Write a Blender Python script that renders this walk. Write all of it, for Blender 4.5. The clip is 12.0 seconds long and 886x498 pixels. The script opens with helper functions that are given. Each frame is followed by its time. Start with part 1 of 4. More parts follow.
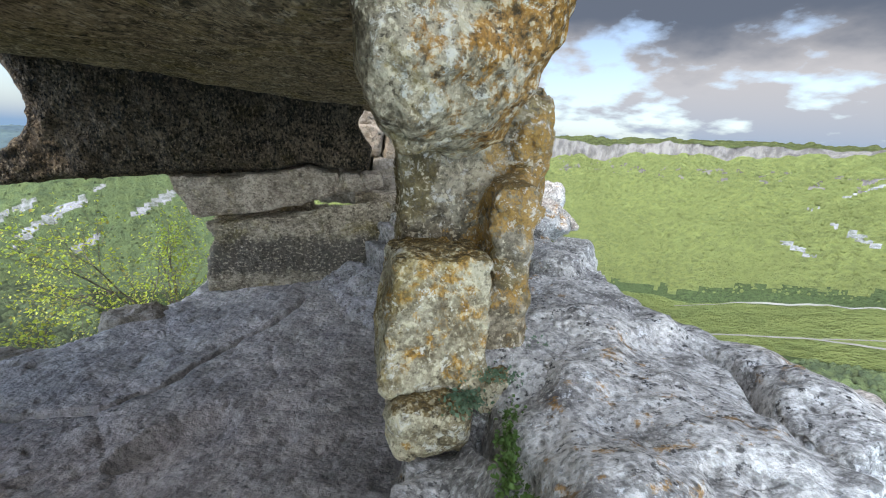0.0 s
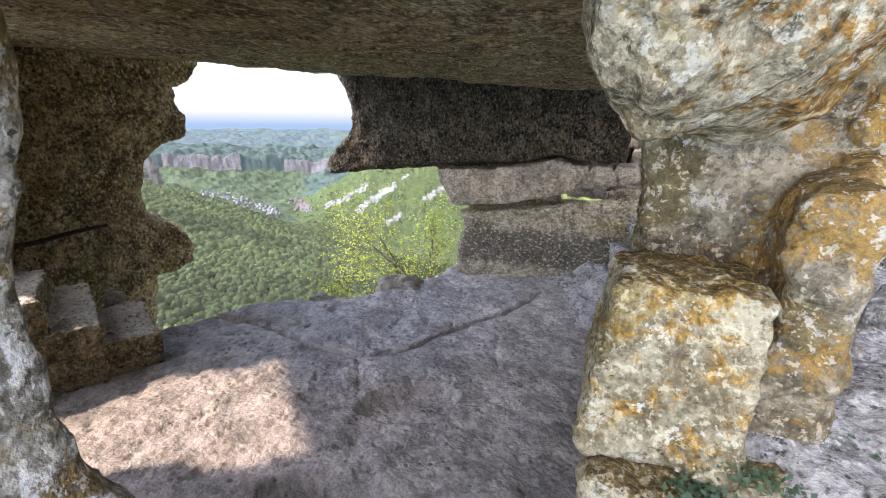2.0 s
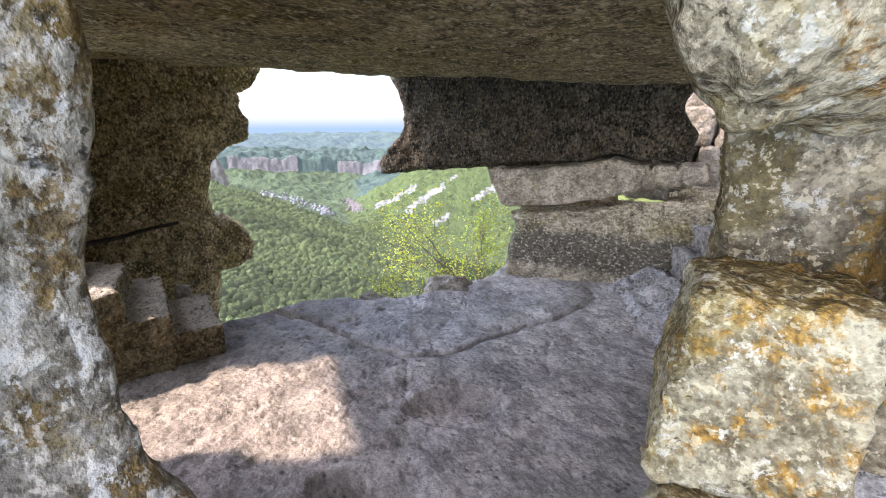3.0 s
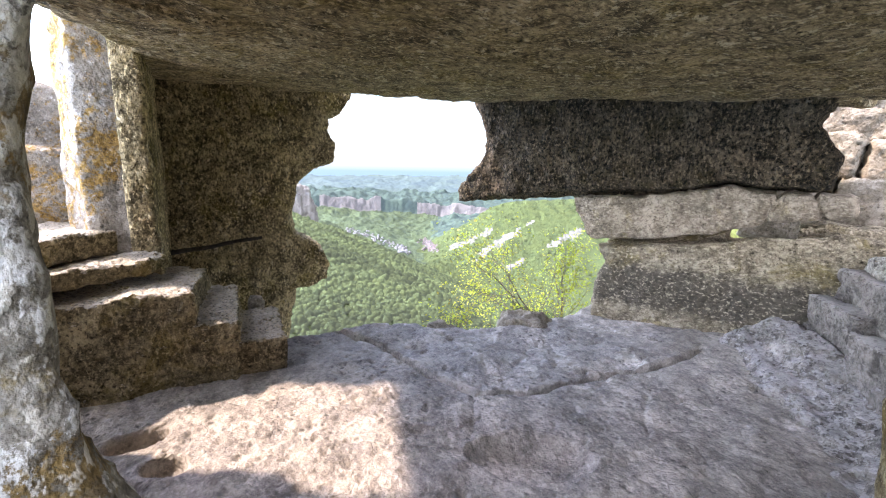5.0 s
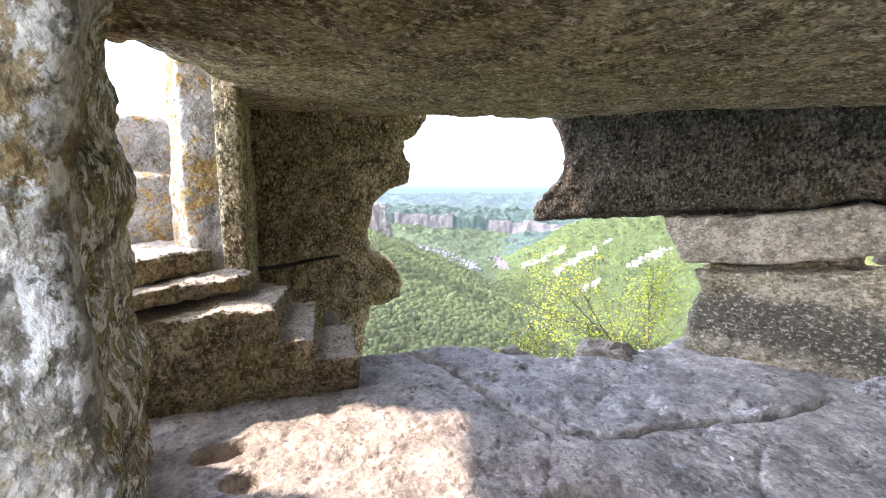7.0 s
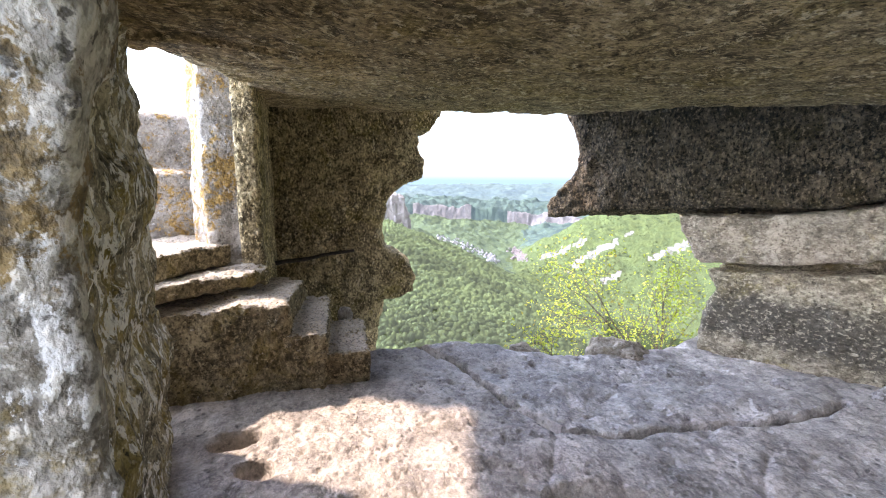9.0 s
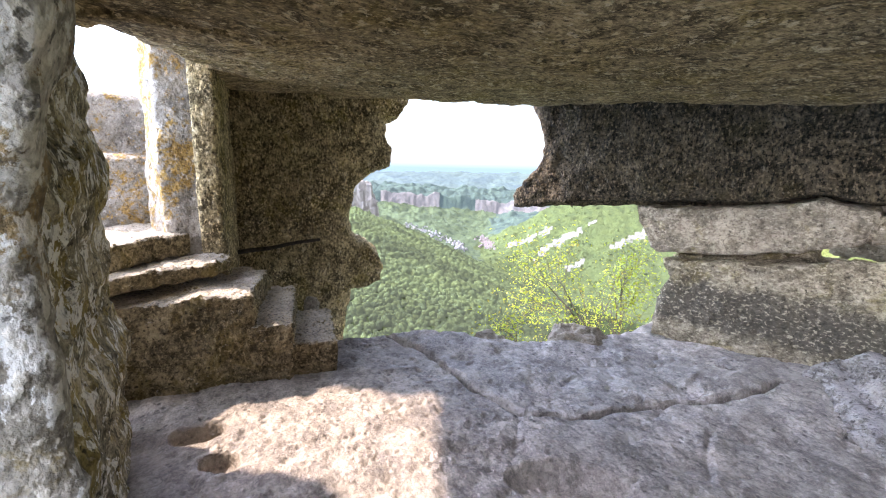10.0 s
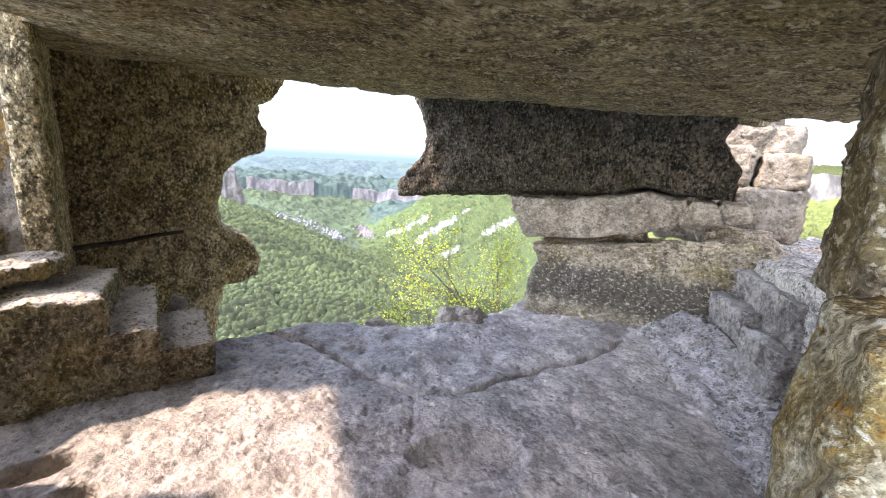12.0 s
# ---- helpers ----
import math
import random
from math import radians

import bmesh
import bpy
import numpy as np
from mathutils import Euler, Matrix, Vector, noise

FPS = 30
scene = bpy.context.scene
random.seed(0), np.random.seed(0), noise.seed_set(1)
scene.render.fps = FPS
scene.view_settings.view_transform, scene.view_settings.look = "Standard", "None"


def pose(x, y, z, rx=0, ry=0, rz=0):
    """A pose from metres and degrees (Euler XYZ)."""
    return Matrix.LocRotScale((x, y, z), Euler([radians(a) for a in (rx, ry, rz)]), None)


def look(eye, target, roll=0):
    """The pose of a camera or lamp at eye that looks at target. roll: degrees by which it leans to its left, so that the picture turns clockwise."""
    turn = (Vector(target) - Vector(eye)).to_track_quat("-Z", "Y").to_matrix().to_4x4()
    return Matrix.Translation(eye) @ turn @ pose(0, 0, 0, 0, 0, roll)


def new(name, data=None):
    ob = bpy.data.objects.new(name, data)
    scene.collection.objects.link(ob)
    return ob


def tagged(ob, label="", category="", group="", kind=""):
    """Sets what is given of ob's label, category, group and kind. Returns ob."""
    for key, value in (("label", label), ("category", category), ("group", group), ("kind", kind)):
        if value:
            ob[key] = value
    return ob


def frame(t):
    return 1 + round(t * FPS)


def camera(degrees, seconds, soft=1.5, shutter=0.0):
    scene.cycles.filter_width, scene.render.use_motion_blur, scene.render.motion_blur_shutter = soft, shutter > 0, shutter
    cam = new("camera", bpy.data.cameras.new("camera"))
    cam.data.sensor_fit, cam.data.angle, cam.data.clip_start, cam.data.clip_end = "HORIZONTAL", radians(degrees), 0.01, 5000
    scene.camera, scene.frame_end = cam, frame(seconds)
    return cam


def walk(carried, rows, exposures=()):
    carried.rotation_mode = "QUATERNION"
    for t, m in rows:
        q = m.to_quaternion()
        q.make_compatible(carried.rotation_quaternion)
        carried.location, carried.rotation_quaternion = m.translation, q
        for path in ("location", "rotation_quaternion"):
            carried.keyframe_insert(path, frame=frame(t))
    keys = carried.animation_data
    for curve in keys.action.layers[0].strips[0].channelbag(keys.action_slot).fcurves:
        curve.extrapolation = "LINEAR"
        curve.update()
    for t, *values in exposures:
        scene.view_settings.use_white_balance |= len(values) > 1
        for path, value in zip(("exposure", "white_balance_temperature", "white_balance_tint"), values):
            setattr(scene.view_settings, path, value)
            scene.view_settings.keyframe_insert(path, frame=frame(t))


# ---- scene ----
cam = camera(93.7, 12.0, soft=1.1)
PATH = [
    (0, (1.623, 1.323, 1.654), (1.391, 3.248, 1.162), 3.2),
    (0.5, (1.595, 1.358, 1.645), (1.011, 3.201, 1.134), 2.8),
    (1, (1.615, 1.446, 1.63), (0.752, 3.171, 1.101), 2.3),
    (1.5, (1.621, 1.52, 1.635), (0.515, 3.094, 1.089), 1.4),
    (2, (1.635, 1.564, 1.639), (0.36, 2.999, 1.076), 0.7),
    (2.5, (1.621, 1.582, 1.632), (0.249, 2.921, 1.061), 0.1),
    (3, (1.588, 1.582, 1.628), (0.152, 2.857, 1.068), -0.2),
    (4.8, (1.45, 1.687, 1.434), (-0.201, 2.753, 1.067), 1.1),
    (5, (1.386, 1.708, 1.414), (-0.295, 2.728, 1.052), 1.0),
    (5.5, (1.321, 1.732, 1.419), (-0.414, 2.666, 1.074), 0.5),
    (6, (1.289, 1.723, 1.431), (-0.488, 2.581, 1.111), 0.3),
    (6.5, (1.271, 1.725, 1.432), (-0.542, 2.515, 1.133), 0.3),
    (7, (1.277, 1.741, 1.435), (-0.566, 2.461, 1.15), 0.3),
    (7.5, (1.292, 1.763, 1.462), (-0.58, 2.407, 1.178), 0.3),
    (7.7, (1.303, 1.781, 1.467), (-0.578, 2.396, 1.178), 0.3),
    (9.5, (1.337, 1.785, 1.503), (-0.51, 2.459, 1.137), 1.0),
    (10, (1.354, 1.782, 1.51), (-0.449, 2.559, 1.127), 1.4),
    (10.5, (1.364, 1.774, 1.507), (-0.366, 2.697, 1.113), 2.0),
    (11, (1.357, 1.751, 1.516), (-0.292, 2.808, 1.112), 2.6),
    (11.5, (1.359, 1.717, 1.514), (-0.201, 2.901, 1.109), 3.0),
    (12, (1.355, 1.691, 1.514), (-0.139, 2.955, 1.101), 3.2),
]
EXPOSURES = [(t, stops, 7080 if t < 1.5 else 7330, 15 if t < 1.5 else 25) for t, stops in ((0.0, 0.98), (1.0, 1.18), (2.0, 1.5), (3.0, 1.66), (5.0, 2.0), (7.0, 2.18), (9.5, 2.12), (12.0, 2.05))]
walk(cam, [(t, look(eye, target, roll)) for t, eye, target, roll in PATH], EXPOSURES)

# ---- world and sun ----
SUN_DIR = Vector((-0.90, -1.05, 1.73)).normalized()
sun = new("sun", bpy.data.lights.new("sun", "SUN"))
sun.data.energy, sun.data.angle, sun.data.color = 2.2, radians(2.0), (1.0, 0.95, 0.87)
sun.matrix_world = look((0, 0, 60), Vector((0, 0, 60)) - SUN_DIR)

world = bpy.data.worlds.new("sky")
scene.world = world
world.use_nodes = True
wn, wl = world.node_tree.nodes, world.node_tree.links
wn.clear()


def wnode(kind, **values):
    n = wn.new(kind)
    for k, v in values.items():
        n.inputs[k].default_value = v
    return n


def wmath(op, a, b=None, clamp=False):
    n = wn.new("ShaderNodeMath")
    n.operation, n.use_clamp = op, clamp
    for slot, v in ((0, a), (1, b)):
        if v is None:
            continue
        if isinstance(v, (int, float)):
            n.inputs[slot].default_value = v
        else:
            wl.new(v, n.inputs[slot])
    return n.outputs[0]


sky = wn.new("ShaderNodeTexSky")
sky.sky_type, sky.sun_disc = "NISHITA", False
sky.sun_elevation = math.asin(SUN_DIR.z)
sky.sun_rotation = math.atan2(SUN_DIR.x, SUN_DIR.y)
sky.air_density, sky.dust_density, sky.ozone_density = 1.0, 0.4, 1.5
coords = wn.new("ShaderNodeTexCoord")
sep = wn.new("ShaderNodeSeparateXYZ")
wl.new(coords.outputs["Generated"], sep.inputs[0])
up = wmath("MAXIMUM", sep.outputs["Z"], 0.0)
flat = wmath("ADD", up, 0.30)
plane = wn.new("ShaderNodeCombineXYZ")
wl.new(wmath("DIVIDE", sep.outputs["X"], flat), plane.inputs[0])
wl.new(wmath("DIVIDE", sep.outputs["Y"], flat), plane.inputs[1])
puffs = wnode("ShaderNodeTexNoise", Scale=3.4, Detail=8.0, Roughness=0.52)
wl.new(plane.outputs[0], puffs.inputs["Vector"])
banks = wnode("ShaderNodeTexNoise", Scale=0.9, Detail=3.0, Roughness=0.5)
wl.new(plane.outputs[0], banks.inputs["Vector"])
# the cloud bank stands to the east, the west is clear
east = wmath("MULTIPLY_ADD", sep.outputs["X"], 0.42)
east.node.inputs[2].default_value = 0.08
cover = wmath("ADD", wmath("ADD", puffs.outputs["Fac"], wmath("MULTIPLY", banks.outputs["Fac"], 0.45)), east)
cover = wmath("ADD", cover, wmath("MULTIPLY", up, 0.55))
cloud = wn.new("ShaderNodeMapRange")
cloud.inputs["From Min"].default_value, cloud.inputs["From Max"].default_value = 0.89, 1.02
wl.new(cover, cloud.inputs["Value"])
# the underside of the bank is dark overhead, its far edge white
shade = wn.new("ShaderNodeMapRange")
shade.interpolation_type = "SMOOTHSTEP"
shade.inputs["From Min"].default_value, shade.inputs["From Max"].default_value = 0.32, 0.44
deck = wmath("ADD", up, wmath("ADD", wmath("MULTIPLY", puffs.outputs["Fac"], 0.14), wmath("MULTIPLY", banks.outputs["Fac"], 0.10)))
wl.new(wmath("ADD", deck, wmath("MULTIPLY", wmath("MINIMUM", sep.outputs["X"], 0.3), 0.25)), shade.inputs["Value"])
ramp = wn.new("ShaderNodeMix")
ramp.data_type = "RGBA"
ramp.inputs["A"].default_value, ramp.inputs["B"].default_value = (1.25, 1.30, 1.38, 1), (0.27, 0.35, 0.49, 1)
wl.new(shade.outputs[0], ramp.inputs["Factor"])
mixed = wn.new("ShaderNodeMix")
mixed.data_type = "RGBA"
wl.new(cloud.outputs[0], mixed.inputs["Factor"])
clear = wn.new("ShaderNodeVectorMath")
clear.operation = "SCALE"
clear.inputs["Scale"].default_value = 0.45
wl.new(sky.outputs[0], clear.inputs[0])
wl.new(clear.outputs[0], mixed.inputs["A"])
wl.new(ramp.outputs["Result"], mixed.inputs["B"])
# pale haze low over the land
haze = wn.new("ShaderNodeMix")
haze.data_type = "RGBA"
haze.inputs["B"].default_value = (0.49, 0.88, 1.42, 1)
low = wmath("POWER", wmath("SUBTRACT", 1.0, up), 13.0)
wl.new(wmath("MULTIPLY", low, 0.98), haze.inputs["Factor"])
wl.new(mixed.outputs["Result"], haze.inputs["A"])
# unseen bright area added to the southern sky to fill light on the rock
toward = wn.new("ShaderNodeVectorMath")
toward.operation = "DOT_PRODUCT"
wl.new(coords.outputs["Generated"], toward.inputs[0])
toward.inputs[1].default_value = Vector((-0.10, -0.75, 0.65)).normalized()
south_fill = wn.new("ShaderNodeMapRange")
south_fill.interpolation_type = "SMOOTHSTEP"
for key, v in (("From Min", -0.1), ("From Max", 1.0), ("To Min", 1.0), ("To Max", 15.0)):
    south_fill.inputs[key].default_value = v
wl.new(toward.outputs["Value"], south_fill.inputs["Value"])
bright = wn.new("ShaderNodeVectorMath")
bright.operation = "SCALE"
wl.new(haze.outputs["Result"], bright.inputs[0])
wl.new(south_fill.outputs[0], bright.inputs["Scale"])
back = wnode("ShaderNodeBackground", Strength=0.25)
wl.new(bright.outputs[0], back.inputs["Color"])
wout = wn.new("ShaderNodeOutputWorld")
wl.new(back.outputs[0], wout.inputs[0])


# ---- materials ----
class Graph:
    """A small writer for node materials."""

    def __init__(self, name, rough=0.9, metal=0.0, spec=0.25):
        self.m = bpy.data.materials.new(name)
        self.m.use_nodes = True
        self.n, self.l = self.m.node_tree.nodes, self.m.node_tree.links
        self.p = self.n["Principled BSDF"]
        self.p.inputs["Roughness"].default_value = rough
        self.p.inputs["Metallic"].default_value = metal
        self.p.inputs["Specular IOR Level"].default_value = spec
        self.at = self.n.new("ShaderNodeTexCoord").outputs["Object"]

    def put(self, v, slot):
        if hasattr(v, "is_linked"):
            self.l.new(v, slot)
        else:
            slot.default_value = v

    def noise(self, scale, detail=5.0, rough=0.6, stretch=None, warp=0.0):
        n = self.n.new("ShaderNodeTexNoise")
        n.inputs["Scale"].default_value, n.inputs["Detail"].default_value = scale, detail
        n.inputs["Roughness"].default_value, n.inputs["Distortion"].default_value = rough, warp
        if stretch:
            mp = self.n.new("ShaderNodeMapping")
            mp.inputs["Scale"].default_value = stretch
            self.l.new(self.at, mp.inputs["Vector"])
            self.l.new(mp.outputs[0], n.inputs["Vector"])
        else:
            self.l.new(self.at, n.inputs["Vector"])
        return n.outputs["Fac"]

    def cells(self, scale, feature="F1"):
        n = self.n.new("ShaderNodeTexVoronoi")
        n.feature = feature
        n.inputs["Scale"].default_value = scale
        self.l.new(self.at, n.inputs["Vector"])
        return n.outputs["Distance"]

    def step(self, v, lo, hi, a=0.0, b=1.0):
        n = self.n.new("ShaderNodeMapRange")
        n.interpolation_type = "SMOOTHSTEP"
        for k, x in zip(("From Min", "From Max", "To Min", "To Max"), (lo, hi, a, b)):
            n.inputs[k].default_value = x
        self.l.new(v, n.inputs["Value"])
        return n.outputs[0]

    def math(self, op, a, b=0.0):
        n = self.n.new("ShaderNodeMath")
        n.operation = op
        self.put(a, n.inputs[0])
        self.put(b, n.inputs[1])
        return n.outputs[0]

    def mix(self, f, a, b, mode="MIX"):
        n = self.n.new("ShaderNodeMix")
        n.data_type, n.blend_type = "RGBA", mode
        self.put(f, n.inputs["Factor"])
        for key, v in (("A", a), ("B", b)):
            self.put((*v, 1.0) if isinstance(v, tuple) else v, n.inputs[key])
        return n.outputs["Result"]

    def done(self, colour, height=None, bump=0.6, reach=0.01):
        self.put((*colour, 1.0) if isinstance(colour, tuple) else colour, self.p.inputs["Base Color"])
        if height is not None:
            b = self.n.new("ShaderNodeBump")
            b.inputs["Strength"].default_value, b.inputs["Distance"].default_value = bump, reach
            self.l.new(height, b.inputs["Height"])
            self.l.new(b.outputs[0], self.p.inputs["Normal"])
        return self.m


def rock(name, pale, dark, blotch=None, blotch_at=(0.52, 0.62), lichen=None, lichen_at=(0.52, 0.58), flakes=None, flakes_at=(0.60, 0.64), second=None, second_at=(0.58, 0.64), pits=26.0, bump=0.9, reach=0.02, specks=0.8, speck_scale=46.0, band=None, holes=0.8, lit_worn_top=None, strokes=None, moss=None, rough=0.93, spec=0.15, creases=0.4, lean=None):
    """Limestone: rubbed high spots and dirty hollows, stains, lichen crusts, pale flakes, chisel strokes, pits painted
    shade-dark and hair cracks.
    """
    g = Graph(name, rough, spec=spec)
    big, form, mid, grain = g.noise(1.6, 5.0, 0.6), g.noise(5.5, 9.0, 0.62), g.noise(18.0, 7.0, 0.68), g.noise(75.0, 5.0, 0.7)
    relief = g.math("ADD", g.math("MULTIPLY", form, 0.42), g.math("ADD", g.math("MULTIPLY", mid, 0.34), g.math("MULTIPLY", grain, 0.24)))
    col = g.mix(g.step(relief, 0.40, 0.59), dark, pale)
    col = g.mix(1.0, col, g.step(big, 0.34, 0.66, 0.72, 1.14), "MULTIPLY")
    speck = g.noise(speck_scale, 4.0, 0.66)
    if blotch:
        col = g.mix(g.step(g.noise(2.6, 8.0, 0.72, warp=0.6), *blotch_at, 0.0, 0.75), col, g.mix(1.0, blotch, g.step(relief, 0.38, 0.6, 0.55, 1.25), "MULTIPLY"))
    if band:
        # an old stain along the stone, with a ragged edge
        tone, z0, z1 = band
        part_z = g.n.new("ShaderNodeSeparateXYZ")
        g.l.new(g.at, part_z.inputs[0])
        zz = g.math("ADD", part_z.outputs["Z"], g.math("MULTIPLY", g.math("ADD", g.noise(5.0, 5.0, 0.7), g.math("MULTIPLY", big, 0.8)), 0.30))
        col = g.mix(g.math("MULTIPLY", g.step(zz, z0 + 0.20, z0 + 0.30), g.step(zz, z1 + 0.24, z1 + 0.34, 0.85, 0.0)), col, tone)
    if lichen:
        spread = g.math("ADD", g.math("MULTIPLY", g.noise(14.0, 8.0, 0.75, warp=0.3), 0.55), g.math("MULTIPLY", g.noise(2.3, 3.0, 0.6), 0.45))
        if lean:
            # the crust keeps to one side of the stone
            side = g.n.new("ShaderNodeVectorMath")
            side.operation = "DOT_PRODUCT"
            side.inputs[1].default_value = lean[:3]
            g.l.new(g.at, side.inputs[0])
            spread = g.math("ADD", spread, g.math("ADD", side.outputs["Value"], lean[3]))
        col = g.mix(g.step(spread, *lichen_at, 0.0, 0.85), col, g.mix(g.step(speck, 0.4, 0.6), lichen, tuple(0.5 * c for c in lichen)))
    if second:
        col = g.mix(g.step(g.noise(21.0, 8.0, 0.74, warp=0.3), *second_at, 0.0, 0.9), col, second)
    if flakes:
        col = g.mix(g.step(g.noise(10.0, 7.0, 0.66, stretch=(1.6, 1.6, 1.0)), *flakes_at, 0.0, 0.85), col, flakes)
    if lit_worn_top or moss:
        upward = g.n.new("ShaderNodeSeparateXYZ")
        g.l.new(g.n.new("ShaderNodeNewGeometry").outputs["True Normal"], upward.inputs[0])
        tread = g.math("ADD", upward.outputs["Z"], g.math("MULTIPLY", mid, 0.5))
    if lit_worn_top:
        # upward faces are coloured paler, for rubbing and for the light on them
        col = g.mix(g.step(tread, 0.80, 1.05, 0.0, 0.9), col, g.mix(1.0, lit_worn_top, g.step(relief, 0.38, 0.6, 0.7, 1.1), "MULTIPLY"))
    if moss:
        # brown moss on the level ledges
        col = g.mix(g.step(tread, 0.95, 1.15, 0.0, 0.9), col, g.mix(g.step(speck, 0.42, 0.58), moss, tuple(0.4 * c for c in moss)))
    # worn spots come and go along the face
    where = g.step(g.noise(3.1, 5.0, 0.6), 0.40, 0.58, 0.45, 1.0)
    col = g.mix(g.math("MULTIPLY", g.step(speck, 0.56, 0.64, 0.0, specks), where), col, tuple(0.30 * c for c in dark))
    col = g.mix(g.math("MULTIPLY", g.step(speck, 0.34, 0.43, 0.7 * specks, 0.0), where), col, tuple(min(0.8, 1.25 * c) for c in pale))
    # pits get a dark colour that mimics the shade inside them
    cell = g.cells(pits)
    hole = g.step(cell, 0.06, 0.34)
    col = g.mix(g.math("MULTIPLY", g.step(cell, 0.08, 0.24, 0.85 * holes, 0.0), where), col, tuple(0.35 * c for c in dark))
    crack = g.math("ABSOLUTE", g.math("SUBTRACT", g.noise(2.4, 3.0, 0.5), 0.5))
    crack = g.math("MULTIPLY", g.step(crack, 0.0, 0.008, creases, 0.0), g.step(big, 0.50, 0.56))
    col = g.mix(crack, col, tuple(0.3 * c for c in dark))
    h = g.math("ADD", g.math("MULTIPLY", g.noise(6.0, 4.0, 0.5), 0.50), g.math("ADD", g.math("MULTIPLY", g.noise(24.0, 4.0, 0.55), 0.26), g.math("MULTIPLY", grain, 0.05)))
    h = g.math("ADD", h, g.math("MULTIPLY", g.math("MULTIPLY", hole, where), 0.16 * holes))
    h = g.math("ADD", h, g.math("ADD", g.math("MULTIPLY", speck, -0.10), g.math("MULTIPLY", crack, -0.12)))
    if strokes:
        # short strokes of a pick
        sx, sy, sz, amount = strokes
        pick = g.noise(46.0, 3.0, 0.6, stretch=(sx, sy, sz))
        col = g.mix(g.step(pick, 0.57, 0.63, 0.0, amount), col, tuple(min(0.8, 1.5 * c) for c in pale))
        col = g.mix(g.step(pick, 0.38, 0.45, 0.9 * amount, 0.0), col, tuple(0.35 * c for c in dark))
        h = g.math("ADD", h, g.math("MULTIPLY", pick, 0.14))
    return g.done(col, h, bump, reach * 2.2)


M_FLOOR = rock("trodden floor limestone", (0.506, 0.437, 0.363), (0.199, 0.170, 0.141), blotch=(0.297, 0.260, 0.225), pits=15.0, reach=0.026, specks=0.4, speck_scale=34.0, holes=0.9, rough=0.6, spec=0.45, strokes=(1.0, 1.0, 1.0, 0.18))
M_RUBBLE = rock("dusty grey rubble", (0.340, 0.297, 0.255), (0.095, 0.083, 0.070), blotch=(0.106, 0.092, 0.076), pits=20.0, reach=0.03, specks=0.6, lit_worn_top=(0.36, 0.325, 0.295))
M_CEIL = rock("sooty cave ceiling", (0.413, 0.309, 0.170), (0.076, 0.056, 0.028), blotch=(0.222, 0.163, 0.057), blotch_at=(0.50, 0.64), flakes=(0.575, 0.472, 0.301), flakes_at=(0.575, 0.60), reach=0.03, specks=0.9, speck_scale=46.0, strokes=(1.2, 0.7, 1.0, 0.6))
M_CAVE = rock("weathered cave wall", (0.478, 0.380, 0.223), (0.080, 0.062, 0.033), blotch=(0.190, 0.148, 0.045), blotch_at=(0.5, 0.62), flakes=(0.610, 0.520, 0.357), flakes_at=(0.60, 0.65), pits=26.0, reach=0.03, specks=0.9, speck_scale=46.0, strokes=(1.0, 1.0, 0.7, 0.8))
M_SOUTH = rock("flaking mossy cave wall", (0.44, 0.375, 0.25), (0.055, 0.045, 0.026), blotch=(0.22, 0.155, 0.028), blotch_at=(0.49, 0.56), flakes=(0.70, 0.665, 0.58), flakes_at=(0.53, 0.555), pits=30.0, reach=0.026, specks=0.9, speck_scale=36.0, holes=0.5, strokes=(1.0, 1.0, 0.6, 0.45))
M_BEAM = rock("very dark rough rock", (0.103, 0.076, 0.046), (0.014, 0.011, 0.006), blotch=(0.050, 0.037, 0.015), flakes=(0.156, 0.130, 0.095), flakes_at=(0.60, 0.68), pits=30.0, bump=1.0, reach=0.045, speck_scale=46.0, strokes=(1.0, 1.0, 0.7, 1.0))
M_COURSE = rock("grey brown stone course", (0.456, 0.369, 0.267), (0.180, 0.142, 0.098), blotch=(0.279, 0.213, 0.095), blotch_at=(0.54, 0.68), pits=26.0, reach=0.03, specks=0.6, speck_scale=46.0, strokes=(0.6, 1.0, 1.0, 0.35))
M_LOWER = rock("stained stone course", (0.448, 0.365, 0.252), (0.141, 0.111, 0.070), blotch=(0.236, 0.180, 0.065), blotch_at=(0.50, 0.66), pits=26.0, reach=0.035, specks=0.8, speck_scale=46.0, band=((0.084, 0.072, 0.055), 0.24, 0.58), strokes=(0.6, 1.0, 1.0, 0.5))
M_STEP = rock("brown rock, rubbed treads painted sunlit pale", (0.363, 0.286, 0.172), (0.067, 0.052, 0.029), blotch=(0.172, 0.128, 0.041), blotch_at=(0.50, 0.64), pits=22.0, reach=0.03, specks=0.8, lit_worn_top=(0.526, 0.466, 0.385), strokes=(1.0, 1.0, 0.8, 0.5))
M_LICHEN = rock("lichened limestone", (0.491, 0.415, 0.259), (0.160, 0.120, 0.062), blotch=(0.292, 0.195, 0.052), blotch_at=(0.53, 0.65), lichen=(0.398, 0.198, 0.026), lichen_at=(0.53, 0.58), second=(0.505, 0.454, 0.344), second_at=(0.56, 0.61), pits=24.0, reach=0.03, holes=0.3, specks=0.9, speck_scale=55.0, moss=(0.173, 0.108, 0.029), strokes=(1.0, 1.0, 1.0, 0.35))
